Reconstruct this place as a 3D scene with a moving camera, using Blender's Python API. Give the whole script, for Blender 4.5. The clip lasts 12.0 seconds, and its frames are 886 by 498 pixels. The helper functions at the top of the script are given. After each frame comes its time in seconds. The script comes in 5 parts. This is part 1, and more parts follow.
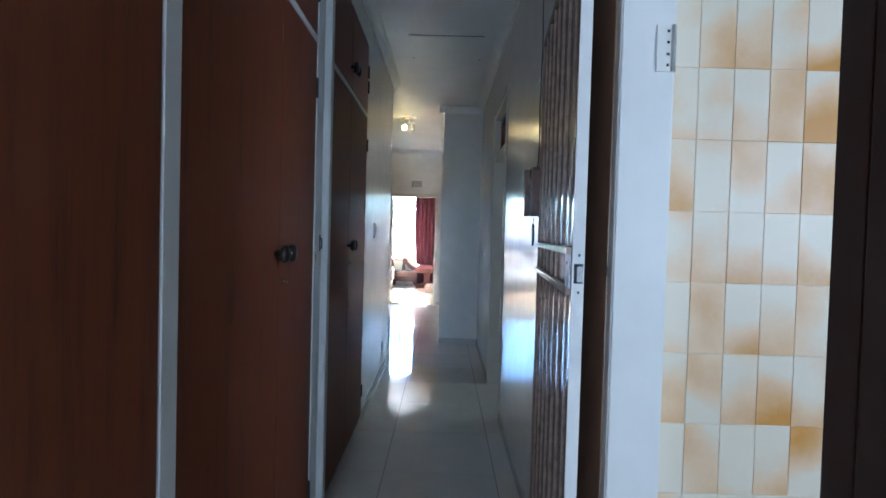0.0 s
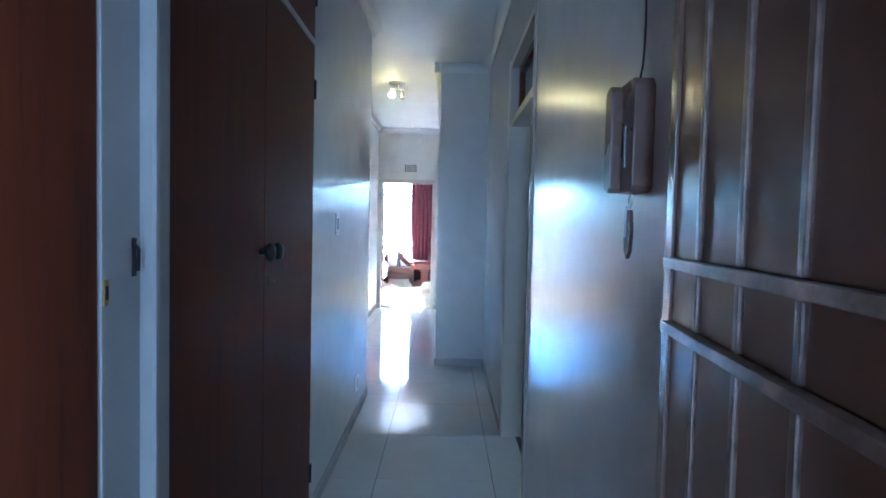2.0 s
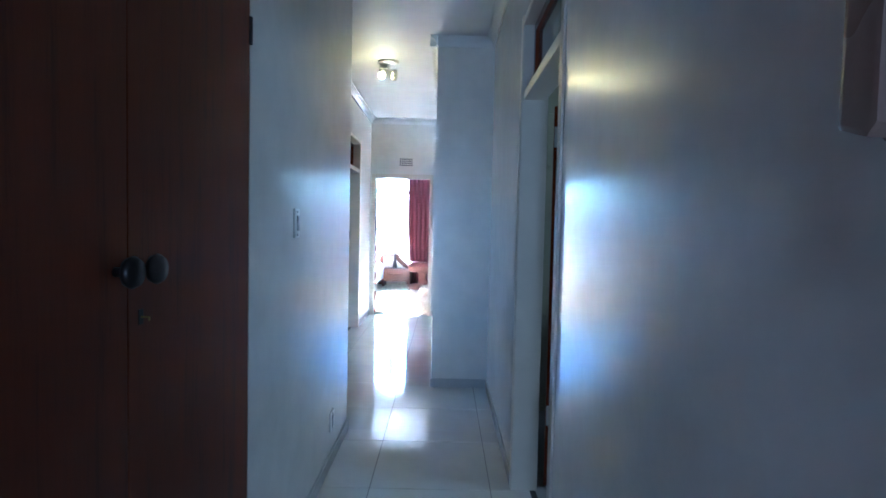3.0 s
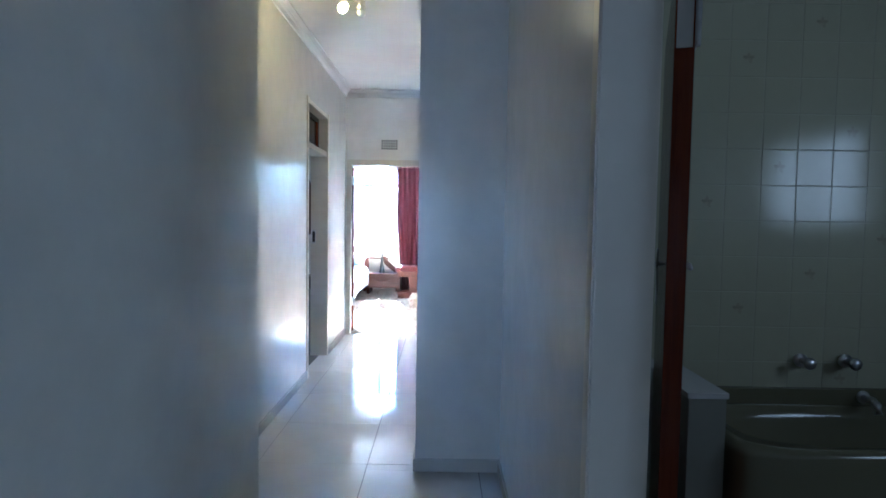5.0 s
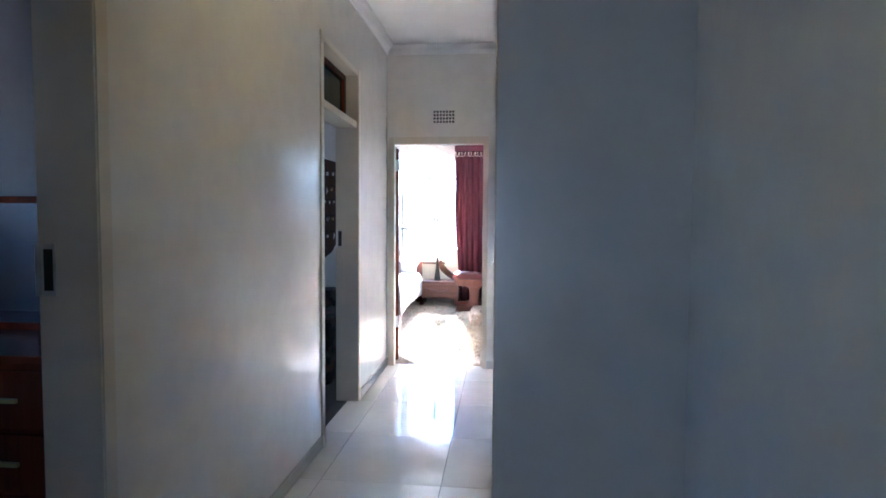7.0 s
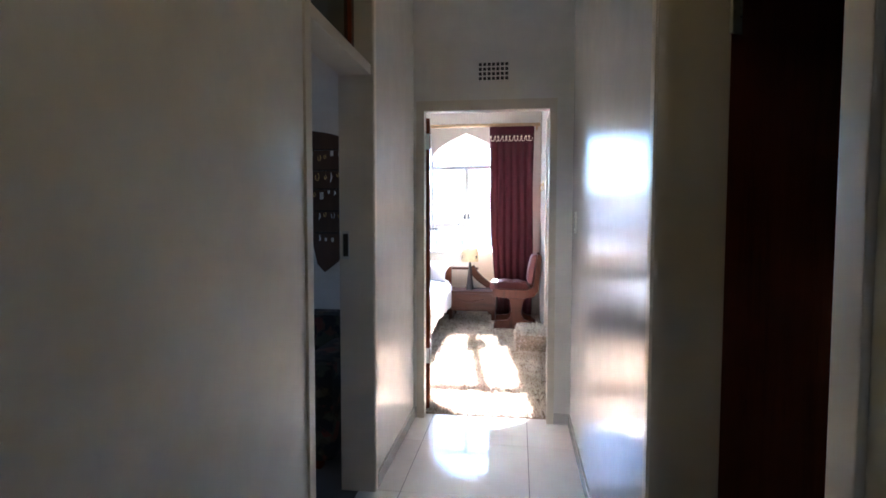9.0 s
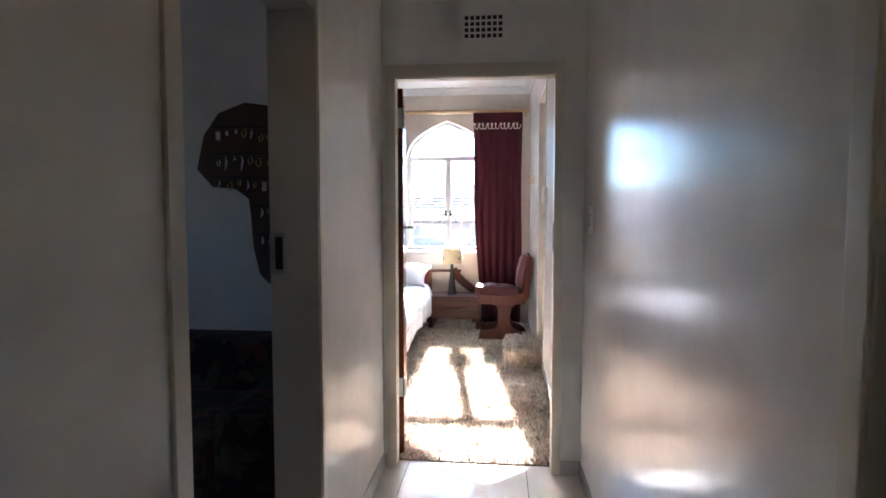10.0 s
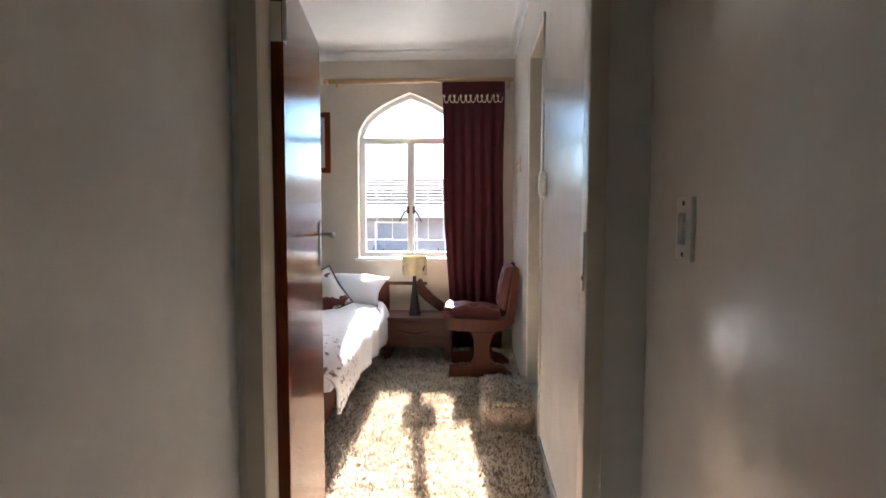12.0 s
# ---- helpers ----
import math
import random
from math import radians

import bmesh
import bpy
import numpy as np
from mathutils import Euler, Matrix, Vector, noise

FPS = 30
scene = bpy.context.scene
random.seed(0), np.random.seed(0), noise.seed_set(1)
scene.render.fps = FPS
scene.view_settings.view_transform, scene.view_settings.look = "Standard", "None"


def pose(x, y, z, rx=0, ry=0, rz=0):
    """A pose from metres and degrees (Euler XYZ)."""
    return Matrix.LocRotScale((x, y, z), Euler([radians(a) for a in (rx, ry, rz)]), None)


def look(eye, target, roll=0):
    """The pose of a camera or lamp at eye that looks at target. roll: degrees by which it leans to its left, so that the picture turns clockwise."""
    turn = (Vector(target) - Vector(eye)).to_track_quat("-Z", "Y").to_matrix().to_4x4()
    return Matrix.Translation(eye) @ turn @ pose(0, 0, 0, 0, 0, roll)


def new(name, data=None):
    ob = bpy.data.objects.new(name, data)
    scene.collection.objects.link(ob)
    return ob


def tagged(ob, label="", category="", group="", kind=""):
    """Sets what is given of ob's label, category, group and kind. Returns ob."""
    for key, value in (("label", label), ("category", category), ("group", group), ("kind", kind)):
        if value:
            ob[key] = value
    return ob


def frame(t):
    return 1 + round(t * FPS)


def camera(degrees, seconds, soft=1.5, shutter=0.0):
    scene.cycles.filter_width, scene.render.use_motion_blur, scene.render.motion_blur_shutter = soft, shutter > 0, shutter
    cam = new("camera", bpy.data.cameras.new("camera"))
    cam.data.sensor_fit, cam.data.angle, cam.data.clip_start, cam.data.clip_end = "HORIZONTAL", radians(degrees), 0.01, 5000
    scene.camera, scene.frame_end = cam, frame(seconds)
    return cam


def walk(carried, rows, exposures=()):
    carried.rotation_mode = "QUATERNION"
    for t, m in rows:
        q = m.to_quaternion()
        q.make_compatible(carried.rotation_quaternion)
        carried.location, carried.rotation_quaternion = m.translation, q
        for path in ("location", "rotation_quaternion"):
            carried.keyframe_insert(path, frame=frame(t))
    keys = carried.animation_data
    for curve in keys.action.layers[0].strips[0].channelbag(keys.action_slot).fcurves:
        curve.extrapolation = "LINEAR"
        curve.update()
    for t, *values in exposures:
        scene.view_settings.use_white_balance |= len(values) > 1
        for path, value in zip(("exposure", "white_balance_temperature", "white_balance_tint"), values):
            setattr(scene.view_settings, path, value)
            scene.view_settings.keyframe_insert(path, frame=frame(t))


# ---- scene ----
cam = camera(77.5, 12.0, soft=1.7)
PATH = [
    (0, (0.291, -0.099, 1.293), (0.289, 1.9, 1.239), 1.6),
    (0.5, (0.304, 0.202, 1.295), (0.3, 2.201, 1.232), 1.5),
    (1, (0.324, 0.546, 1.307), (0.314, 2.544, 1.235), 1.4),
    (1.5, (0.316, 0.904, 1.312), (0.306, 2.903, 1.231), 1.4),
    (2, (0.322, 1.269, 1.311), (0.318, 3.268, 1.225), 1.35),
    (2.5, (0.343, 1.639, 1.312), (0.338, 3.637, 1.222), 1.3),
    (3, (0.346, 1.981, 1.314), (0.341, 3.979, 1.224), 1.25),
    (5, (0.384, 3.52, 1.33), (0.39, 5.518, 1.227), 0.9),
    (5.5, (0.386, 3.93, 1.32), (0.388, 5.927, 1.218), 0.8),
    (6, (0.36, 4.317, 1.308), (0.328, 6.314, 1.205), 0.7),
    (6.5, (0.315, 4.695, 1.288), (0.208, 6.69, 1.192), 0.5),
    (7, (0.272, 5.061, 1.284), (0.066, 7.048, 1.182), 0.4),
    (8.8, (-0.023, 6.253, 1.272), (-0.305, 8.231, 1.165), 0.15),
    (9, (-0.061, 6.39, 1.277), (-0.332, 8.369, 1.167), 0.1),
    (9.5, (-0.123, 6.762, 1.28), (-0.375, 8.743, 1.165), 0.0),
    (10, (-0.144, 7.125, 1.276), (-0.344, 9.11, 1.155), 0.0),
    (10.5, (-0.135, 7.503, 1.28), (-0.3, 9.493, 1.152), 0.1),
    (11, (-0.137, 7.851, 1.281), (-0.289, 9.841, 1.151), 0.15),
    (11.5, (-0.15, 8.185, 1.283), (-0.281, 10.177, 1.152), 0.15),
    (12, (-0.138, 8.525, 1.286), (-0.254, 10.517, 1.152), 0.1),
]
EXPOSURES = [(0.0, 6.65, 5300, 9), (0.5, 6.65, 5150, 9), (1.0, 6.55, 4950, 9), (1.5, 6.75, 4600, 9), (2.5, 7.3, 4400, 9), (3.0, 7.3, 4400, 9), (5.0, 6.9, 4650, 12), (5.5, 6.85, 4700, 12), (6.0, 6.65, 4800, 13), (7.0, 6.35, 5100, 17), (9.0, 5.25, 5550, 18), (9.5, 4.95, 5700, 18), (10.5, 4.4, 6000, 17), (12.0, 3.85, 6500, 16)]
walk(cam, [(t, look(eye, target, roll)) for t, eye, target, roll in PATH], EXPOSURES)

# ---- world and sun ----
SUN_WAY = Vector((0.232, -1.777, -1.0)).normalized()
SUN_UP = math.asin(-SUN_WAY.z)
world = bpy.data.worlds.new("sky")
scene.world = world
world.use_nodes = True
wn = world.node_tree.nodes
sky = wn.new("ShaderNodeTexSky")
sky.sky_type = "NISHITA"
sky.sun_disc = False
sky.dust_density, sky.ozone_density = 0.05, 5.0
sky.sun_elevation = SUN_UP
sky.sun_rotation = math.atan2(-SUN_WAY.x, -SUN_WAY.y)
world.node_tree.links.new(sky.outputs[0], wn["Background"].inputs[0])
wn["Background"].inputs[1].default_value = 0.05
sun = new("sun", bpy.data.lights.new("sun", "SUN"))
sun.data.energy, sun.data.angle, sun.data.color = 5.0, radians(0.6), (1.0, 0.97, 0.93)
sun.matrix_world = look((0, 0, 0), SUN_WAY)


def window_light(name, place, target, w, h, power, color):
    """A rectangular lamp that sends daylight from place towards target."""
    lamp = new(name, bpy.data.lights.new(name, "AREA"))
    lamp.data.shape, lamp.data.size, lamp.data.size_y = "RECTANGLE", w, h
    lamp.data.energy, lamp.data.color = power, color
    lamp.matrix_world = look(place, target)
    return lamp


window_light("bedroom_window_light", (-0.76, 14.02, 2.09), (-0.76, 12.0, 1.6), 1.1, 0.88, 0.17, (0.12, 0.74, 1.0))
window_light("utility_window_light", (2.98, -1.15, 1.5), (0.8, 0.6, 1.3), 1.05, 0.95, 0.74, (0.85, 0.93, 1.0))
# added fill from behind the starting point, at a made-up opening
window_light("back_fill_light", (-0.04, -2.63, 1.06), (-0.04, 0.0, 1.06), 0.4, 2.08, 0.3, (0.72, 0.87, 1.0))
window_light("bathroom_window_light", (2.985, 4.32, 1.635), (0.0, 4.32, 1.5), 0.96, 0.6, 0.062, (0.88, 0.97, 0.95))
# faint added fill for the dark side room; its window is made up
window_light("side_room_fill_light", (-3.97, 8.6, 1.5), (-1.5, 9.6, 1.2), 0.6, 0.7, 0.0015, (0.7, 0.85, 1.0))
bulb = new("ceiling_bulb_light", bpy.data.lights.new("ceiling_bulb_light", "SPOT"))
bulb.data.energy, bulb.data.color, bulb.data.shadow_soft_size = 0.016, (1.0, 0.84, 0.55), 0.03
bulb.data.spot_size, bulb.data.spot_blend = radians(165), 0.7
bulb.matrix_world = look((-0.256, 7.04, 2.6), (-0.256, 6.9, 1.0))

# ---- materials ----
def node_mat(name):
    m = bpy.data.materials.new(name)
    m.use_nodes = True
    nt = m.node_tree
    return m, nt, nt.nodes["Principled BSDF"]


def coords(nt, scale=(1, 1, 1)):
    tc = nt.nodes.new("ShaderNodeTexCoord")
    mp = nt.nodes.new("ShaderNodeMapping")
    mp.inputs["Scale"].default_value = scale
    nt.links.new(tc.outputs["Object"], mp.inputs[0])
    return mp.outputs[0]


def noise_tex(nt, vec, scale, detail=4, rough=0.6):
    n = nt.nodes.new("ShaderNodeTexNoise")
    n.inputs["Scale"].default_value = scale
    n.inputs["Detail"].default_value = detail
    n.inputs["Roughness"].default_value = rough
    nt.links.new(vec, n.inputs["Vector"])
    return n.outputs[0]


def ramp(nt, fac, stops):
    r = nt.nodes.new("ShaderNodeValToRGB")
    el = r.color_ramp.elements
    while len(el) < len(stops):
        el.new(0.5)
    for e, (p, c) in zip(el, stops):
        e.position, e.color = p, (*c, 1)
    nt.links.new(fac, r.inputs[0])
    return r.outputs[0]


def to_range(nt, fac, lo, hi):
    r = nt.nodes.new("ShaderNodeMapRange")
    r.inputs["To Min"].default_value, r.inputs["To Max"].default_value = lo, hi
    nt.links.new(fac, r.inputs[0])
    return r.outputs[0]


def bump(nt, bsdf, height, strength, distance=0.01):
    b = nt.nodes.new("ShaderNodeBump")
    b.inputs["Strength"].default_value, b.inputs["Distance"].default_value = strength, distance
    nt.links.new(height, b.inputs["Height"])
    nt.links.new(b.outputs[0], bsdf.inputs["Normal"])


def shade(c, k):
    return tuple(min(1, v * k) for v in c)


def surface(name, color, rough=0.5, metal=0.0, vary=0.08, scale=3.0, grain=60.0, relief=0.1, stretch=(1, 1, 1), spread=0.08):
    """A surface with slow mottling, fine grain, uneven gloss and relief."""
    m, nt, b = node_mat(name)
    v = coords(nt, stretch)
    slow = noise_tex(nt, v, scale)
    c = ramp(nt, slow, [(0.3, shade(color, 1 - vary)), (0.7, shade(color, 1 + vary))])
    nt.links.new(c, b.inputs["Base Color"])
    fine = noise_tex(nt, v, grain, 3)
    nt.links.new(to_range(nt, slow, max(0.02, rough - spread), min(1, rough + spread)), b.inputs["Roughness"])
    b.inputs["Metallic"].default_value = metal
    if relief:
        bump(nt, b, fine, relief, 0.004)
    return m


def wood(name, dark, light, rough=0.35, along="z", gloss=0.4):
    m, nt, b = node_mat(name)
    st = {"z": (9, 9, 0.6), "x": (0.6, 9, 9), "y": (9, 0.6, 9)}[along]
    v = coords(nt, st)
    n1 = noise_tex(nt, v, 2.2, 6, 0.65)
    n2 = noise_tex(nt, v, 16, 4, 0.7)
    mix = nt.nodes.new("ShaderNodeMath")
    mix.operation = "MULTIPLY_ADD"
    nt.links.new(n2, mix.inputs[0])
    mix.inputs[1].default_value = 0.35
    nt.links.new(n1, mix.inputs[2])
    c = ramp(nt, mix.outputs[0], [(0.42, dark), (0.62, shade(light, 0.8)), (0.9, light)])
    nt.links.new(c, b.inputs["Base Color"])
    nt.links.new(to_range(nt, n1, rough - 0.08, rough + 0.12), b.inputs["Roughness"])
    b.inputs["Coat Weight"].default_value = gloss * 0.4
    b.inputs["Coat Roughness"].default_value = 0.25
    bump(nt, b, n2, 0.12, 0.003)
    return m


def gloss_paint(name, color, rough, wave=0.13, dist=0.012):
    """Roller-laid enamel paint: broad waves in the plaster under an even sheen."""
    m, nt, b = node_mat(name)
    v = coords(nt)
    slow = noise_tex(nt, v, 1.3, 3)
    mid = noise_tex(nt, v, 7.0, 4)
    fine = noise_tex(nt, v, 220.0, 2)
    nt.links.new(ramp(nt, mid, [(0.3, shade(color, 0.95)), (0.7, shade(color, 1.03))]), b.inputs["Base Color"])
    nt.links.new(to_range(nt, slow, rough - 0.05, rough + 0.07), b.inputs["Roughness"])
    add = nt.nodes.new("ShaderNodeMath")
    add.operation = "MULTIPLY_ADD"
    nt.links.new(fine, add.inputs[0])
    add.inputs[1].default_value = 0.05
    nt.links.new(mid, add.inputs[2])
    bump(nt, b, add.outputs[0], wave, dist)
    return m


M_WALL = gloss_paint("wall_enamel", (0.80, 0.78, 0.735), 0.195)
# bedroom cream, taken darker to cut the light bouncing in the room
M_WALLB = gloss_paint("bedroom_cream_dimmed", (0.60, 0.545, 0.47), 0.34)
M_CEIL = surface("ceiling_paint", (0.8, 0.8, 0.79), 0.55, vary=0.04, relief=0.08)
M_TRIM = surface("trim_gloss_cream", (0.66, 0.60, 0.50), 0.38, vary=0.06, relief=0.05)
M_TRIMW = surface("trim_gloss_white", (0.74, 0.74, 0.72), 0.38, vary=0.06, relief=0.05)
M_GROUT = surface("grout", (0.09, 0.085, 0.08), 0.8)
M_SKIRT = surface("skirting_tile", (0.53, 0.52, 0.50), 0.18, vary=0.06, spread=0.05)
M_CUP = wood("cupboard_veneer", (0.058, 0.0145, 0.007), (0.205, 0.051, 0.0195), 0.45, gloss=0.0)
M_CUP.node_tree.nodes["Principled BSDF"].inputs["Specular IOR Level"].default_value = 0.3
M_DOORW = wood("door_mahogany", (0.075, 0.016, 0.008), (0.19, 0.042, 0.016), 0.16, gloss=0.0)
M_DOORW.node_tree.nodes["Principled BSDF"].inputs["Specular IOR Level"].default_value = 0.22
M_BOARD = wood("dark_board", (0.025, 0.012, 0.008), (0.075, 0.035, 0.02), 0.4, gloss=0.0)
# both oaks carry the shade of the window corner in a lowered colour
M_PINE = wood("bed_oak_dimmed", (0.025, 0.008, 0.0035), (0.075, 0.023, 0.01), 0.45, "x", 0.1)
M_PINEZ = wood("chair_oak_dimmed", (0.033, 0.009, 0.004), (0.095, 0.026, 0.011), 0.45, "z", 0.1)
for _m in (M_PINE, M_PINEZ):
    _m.node_tree.nodes["Principled BSDF"].inputs["Specular IOR Level"].default_value = 0.2
M_ROD = wood("rod_pine", (0.45, 0.27, 0.12), (0.62, 0.42, 0.22), 0.4, "x")
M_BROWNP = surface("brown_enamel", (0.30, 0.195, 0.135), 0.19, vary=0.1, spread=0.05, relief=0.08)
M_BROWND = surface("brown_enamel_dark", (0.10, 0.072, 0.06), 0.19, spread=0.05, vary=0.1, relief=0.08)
M_STEEL = surface("worn_steel", (0.55, 0.55, 0.54), 0.3, metal=0.9, vary=0.15, scale=20)
M_DARKM = surface("dark_metal", (0.035, 0.03, 0.028), 0.35, metal=0.6)
M_BLACK = surface("black_matt", (0.012, 0.012, 0.013), 0.5)
M_PLASTW = surface("white_plastic", (0.75, 0.74, 0.7), 0.35, vary=0.03)
M_PLASTB = surface("brown_plastic", (0.27, 0.18, 0.14), 0.28, vary=0.06)
M_BRASS = surface("brass", (0.6, 0.42, 0.15), 0.3, metal=0.9)
M_BEDDING = surface("white_cotton", (0.68, 0.69, 0.72), 0.85, vary=0.03, grain=300, relief=0.15)
M_CURT = surface("maroon_velvet", (0.052, 0.0014, 0.007), 0.9, vary=0.25, scale=8, grain=400, relief=0.2, stretch=(3, 3, 0.4))
# leather colour lowered too for the shade around the chair
M_LEATH = surface("red_brown_leather", (0.105, 0.021, 0.015), 0.36, vary=0.15, scale=10, grain=120, relief=0.3)
M_CREAMT = surface("cream_thread", (0.7, 0.62, 0.48), 0.7)
# one even grey for the side-room walls, below the corridor enamel's tone
M_ROOM = surface("room_paint_grey", (0.42, 0.43, 0.45), 0.5, vary=0.05)
M_CARPETB = surface("carpet_backing", (0.33, 0.25, 0.18), 0.95, vary=0.2, scale=30, relief=0.6)
M_LOCK = surface("worn_lock_steel", (0.42, 0.42, 0.43), 0.38, metal=0.7, vary=0.4, scale=40)
M_GATEBAR = surface("scuffed_bar", (0.30, 0.215, 0.165), 0.36, metal=0.15, vary=0.45, scale=25)
M_BULB, _nt, _b = node_mat("lit_bulb")
_b.inputs["Emission Color"].default_value = (1.0, 0.7, 0.22, 1)
_b.inputs["Emission Strength"].default_value = 1.2
M_PANE, _nt, _b = node_mat("window_glass")
_b.inputs["Base Color"].default_value = (1, 1, 1, 1)
_b.inputs["Roughness"].default_value = 0.02
_b.inputs["Transmission Weight"].default_value = 1.0
_b.inputs["IOR"].default_value = 1.05
M_MIRROR = surface("mirror_silver", (0.5, 0.5, 0.5), 0.03, metal=1.0, vary=0.01, relief=0, spread=0.01)


def patched(name, base, spots, scale, lo, hi, rough=0.85, detail=3.0, within=None):
    """Cloth with printed blotches of other colours."""
    m, nt, b = node_mat(name)
    v = coords(nt)
    n = noise_tex(nt, v, scale, detail)
    vor = nt.nodes.new("ShaderNodeTexVoronoi")
    vor.inputs["Scale"].default_value = scale * 1.7
    nt.links.new(v, vor.inputs["Vector"])
    pick = ramp(nt, vor.outputs["Color"], [(i / max(1, len(spots) - 1), c) for i, c in enumerate(spots)])
    mix = nt.nodes.new("ShaderNodeMix")
    mix.data_type = "RGBA"
    fac = ramp(nt, n, [(lo, (0, 0, 0)), (hi, (1, 1, 1))])
    if within:
        sep = nt.nodes.new("ShaderNodeSeparateXYZ")
        nt.links.new(v, sep.inputs[0])
        low = nt.nodes.new("ShaderNodeMath")
        low.operation = "LESS_THAN"
        nt.links.new(sep.outputs[1], low.inputs[0])
        low.inputs[1].default_value = within
        both = nt.nodes.new("ShaderNodeMath")
        both.operation = "MULTIPLY"
        nt.links.new(fac, both.inputs[0])
        nt.links.new(low.outputs[0], both.inputs[1])
        fac = both.outputs[0]
    nt.links.new(fac, mix.inputs["Factor"])
    mix.inputs["A"].default_value = (*base, 1)
    nt.links.new(pick, mix.inputs["B"])
    nt.links.new(mix.outputs["Result"], b.inputs["Base Color"])
    b.inputs["Roughness"].default_value = rough
    bump(nt, b, noise_tex(nt, v, 260, 2), 0.15, 0.002)
    return m


M_DUVET = patched("duvet_print", (0.68, 0.69, 0.72), [(0.14, 0.05, 0.07), (0.2, 0.16, 0.2), (0.42, 0.22, 0.2)], 24.0, 0.575, 0.6, detail=5.0, within=-0.62)
M_CUSH = patched("cushion_print", (0.72, 0.7, 0.66), [(0.1, 0.02, 0.02), (0.14, 0.04, 0.03)], 3.4, 0.56, 0.57)
M_FLORAL = patched("dark_floral", (0.02, 0.017, 0.015), [(0.14, 0.03, 0.02), (0.05, 0.05, 0.03), (0.12, 0.08, 0.06)], 9.0, 0.5, 0.56)
M_SHADE = surface("cream_shade", (0.72, 0.6, 0.36), 0.8, vary=0.12, scale=14)
M_SHADE.node_tree.nodes["Principled BSDF"].inputs["Transmission Weight"].default_value = 0.0
M_SHADE.node_tree.nodes["Principled BSDF"].inputs["Subsurface Weight"].default_value = 0.0
M_GROUTW = surface("pale_grout", (0.78, 0.72, 0.58), 0.8)

# ---- helpers for building ----
def box_bm(bm, x0, x1, y0, y1, z0, z1, bevel=0.0):
    vs = [bm.verts.new(p) for p in ((x0, y0, z0), (x1, y0, z0), (x1, y1, z0), (x0, y1, z0), (x0, y0, z1), (x1, y0, z1), (x1, y1, z1), (x0, y1, z1))]
    fs = [bm.faces.new([vs[i] for i in q]) for q in ((3, 2, 1, 0), (4, 5, 6, 7), (0, 1, 5, 4), (1, 2, 6, 5), (2, 3, 7, 6), (3, 0, 4, 7))]
    if bevel:
        es = list({e for f in fs for e in f.edges})
        bmesh.ops.bevel(bm, geom=es, offset=bevel, segments=2, affect="EDGES", profile=0.7)
    return bm


def box(x0, x1, y0, y1, z0, z1, bevel=0.0):
    return box_bm(bmesh.new(), x0, x1, y0, y1, z0, z1, bevel)


def part(name, bm, material, parent=None, label="", smooth=False):
    bmesh.ops.recalc_face_normals(bm, faces=bm.faces)
    me = bpy.data.meshes.new(name)
    bm.to_mesh(me)
    bm.free()
    if smooth:
        for p in me.polygons:
            p.use_smooth = True
    me.materials.append(material)
    ob = new(name, me)
    if parent is not None:
        ob.parent = parent
    if label:
        tagged(ob, label)
    return ob


def structure(name, bm, material, label, category, smooth=False):
    return tagged(part(name, bm, material, smooth=smooth), label, category, kind="structure")


def thing(name, place, label, category, group="", turn=0.0):
    ob = new(name)
    ob.matrix_basis = pose(*place, 0, 0, turn)
    return tagged(ob, label, category, group)


def tube(points, r, sides=10):
    """A round bar along points."""
    bm = bmesh.new()
    rings = []
    pts = [Vector(p) for p in points]
    rr = r if isinstance(r, (list, tuple)) else [r] * len(pts)
    for i, p in enumerate(pts):
        d = (pts[min(i + 1, len(pts) - 1)] - pts[max(i - 1, 0)]).normalized()
        a = d.cross(Vector((0, 0, 1)) if abs(d.z) < 0.9 else Vector((1, 0, 0))).normalized()
        b = d.cross(a)
        rings.append([bm.verts.new(p + rr[i] * (math.cos(k) * a + math.sin(k) * b)) for k in (2 * math.pi * j / sides for j in range(sides))])
    for r0, r1 in zip(rings, rings[1:]):
        for j in range(sides):
            bm.faces.new((r0[j], r0[(j + 1) % sides], r1[(j + 1) % sides], r1[j]))
    bm.faces.new(rings[0])
    bm.faces.new(rings[-1])
    return bm


def lathe(profile, sides=24, centre=(0, 0, 0)):
    """A turned solid about z from (radius, height) pairs."""
    bm = bmesh.new()
    c = Vector(centre)
    rings = [[bm.verts.new(c + Vector((r * math.cos(k), r * math.sin(k), z))) for k in (2 * math.pi * j / sides for j in range(sides))] for r, z in profile]
    for r0, r1 in zip(rings, rings[1:]):
        for j in range(sides):
            bm.faces.new((r0[j], r0[(j + 1) % sides], r1[(j + 1) % sides], r1[j]))
    if profile[0][0] > 1e-4:
        bm.faces.new(rings[0])
    if profile[-1][0] > 1e-4:
        bm.faces.new(rings[-1])
    bmesh.ops.remove_doubles(bm, verts=bm.verts, dist=1e-5)
    return bm


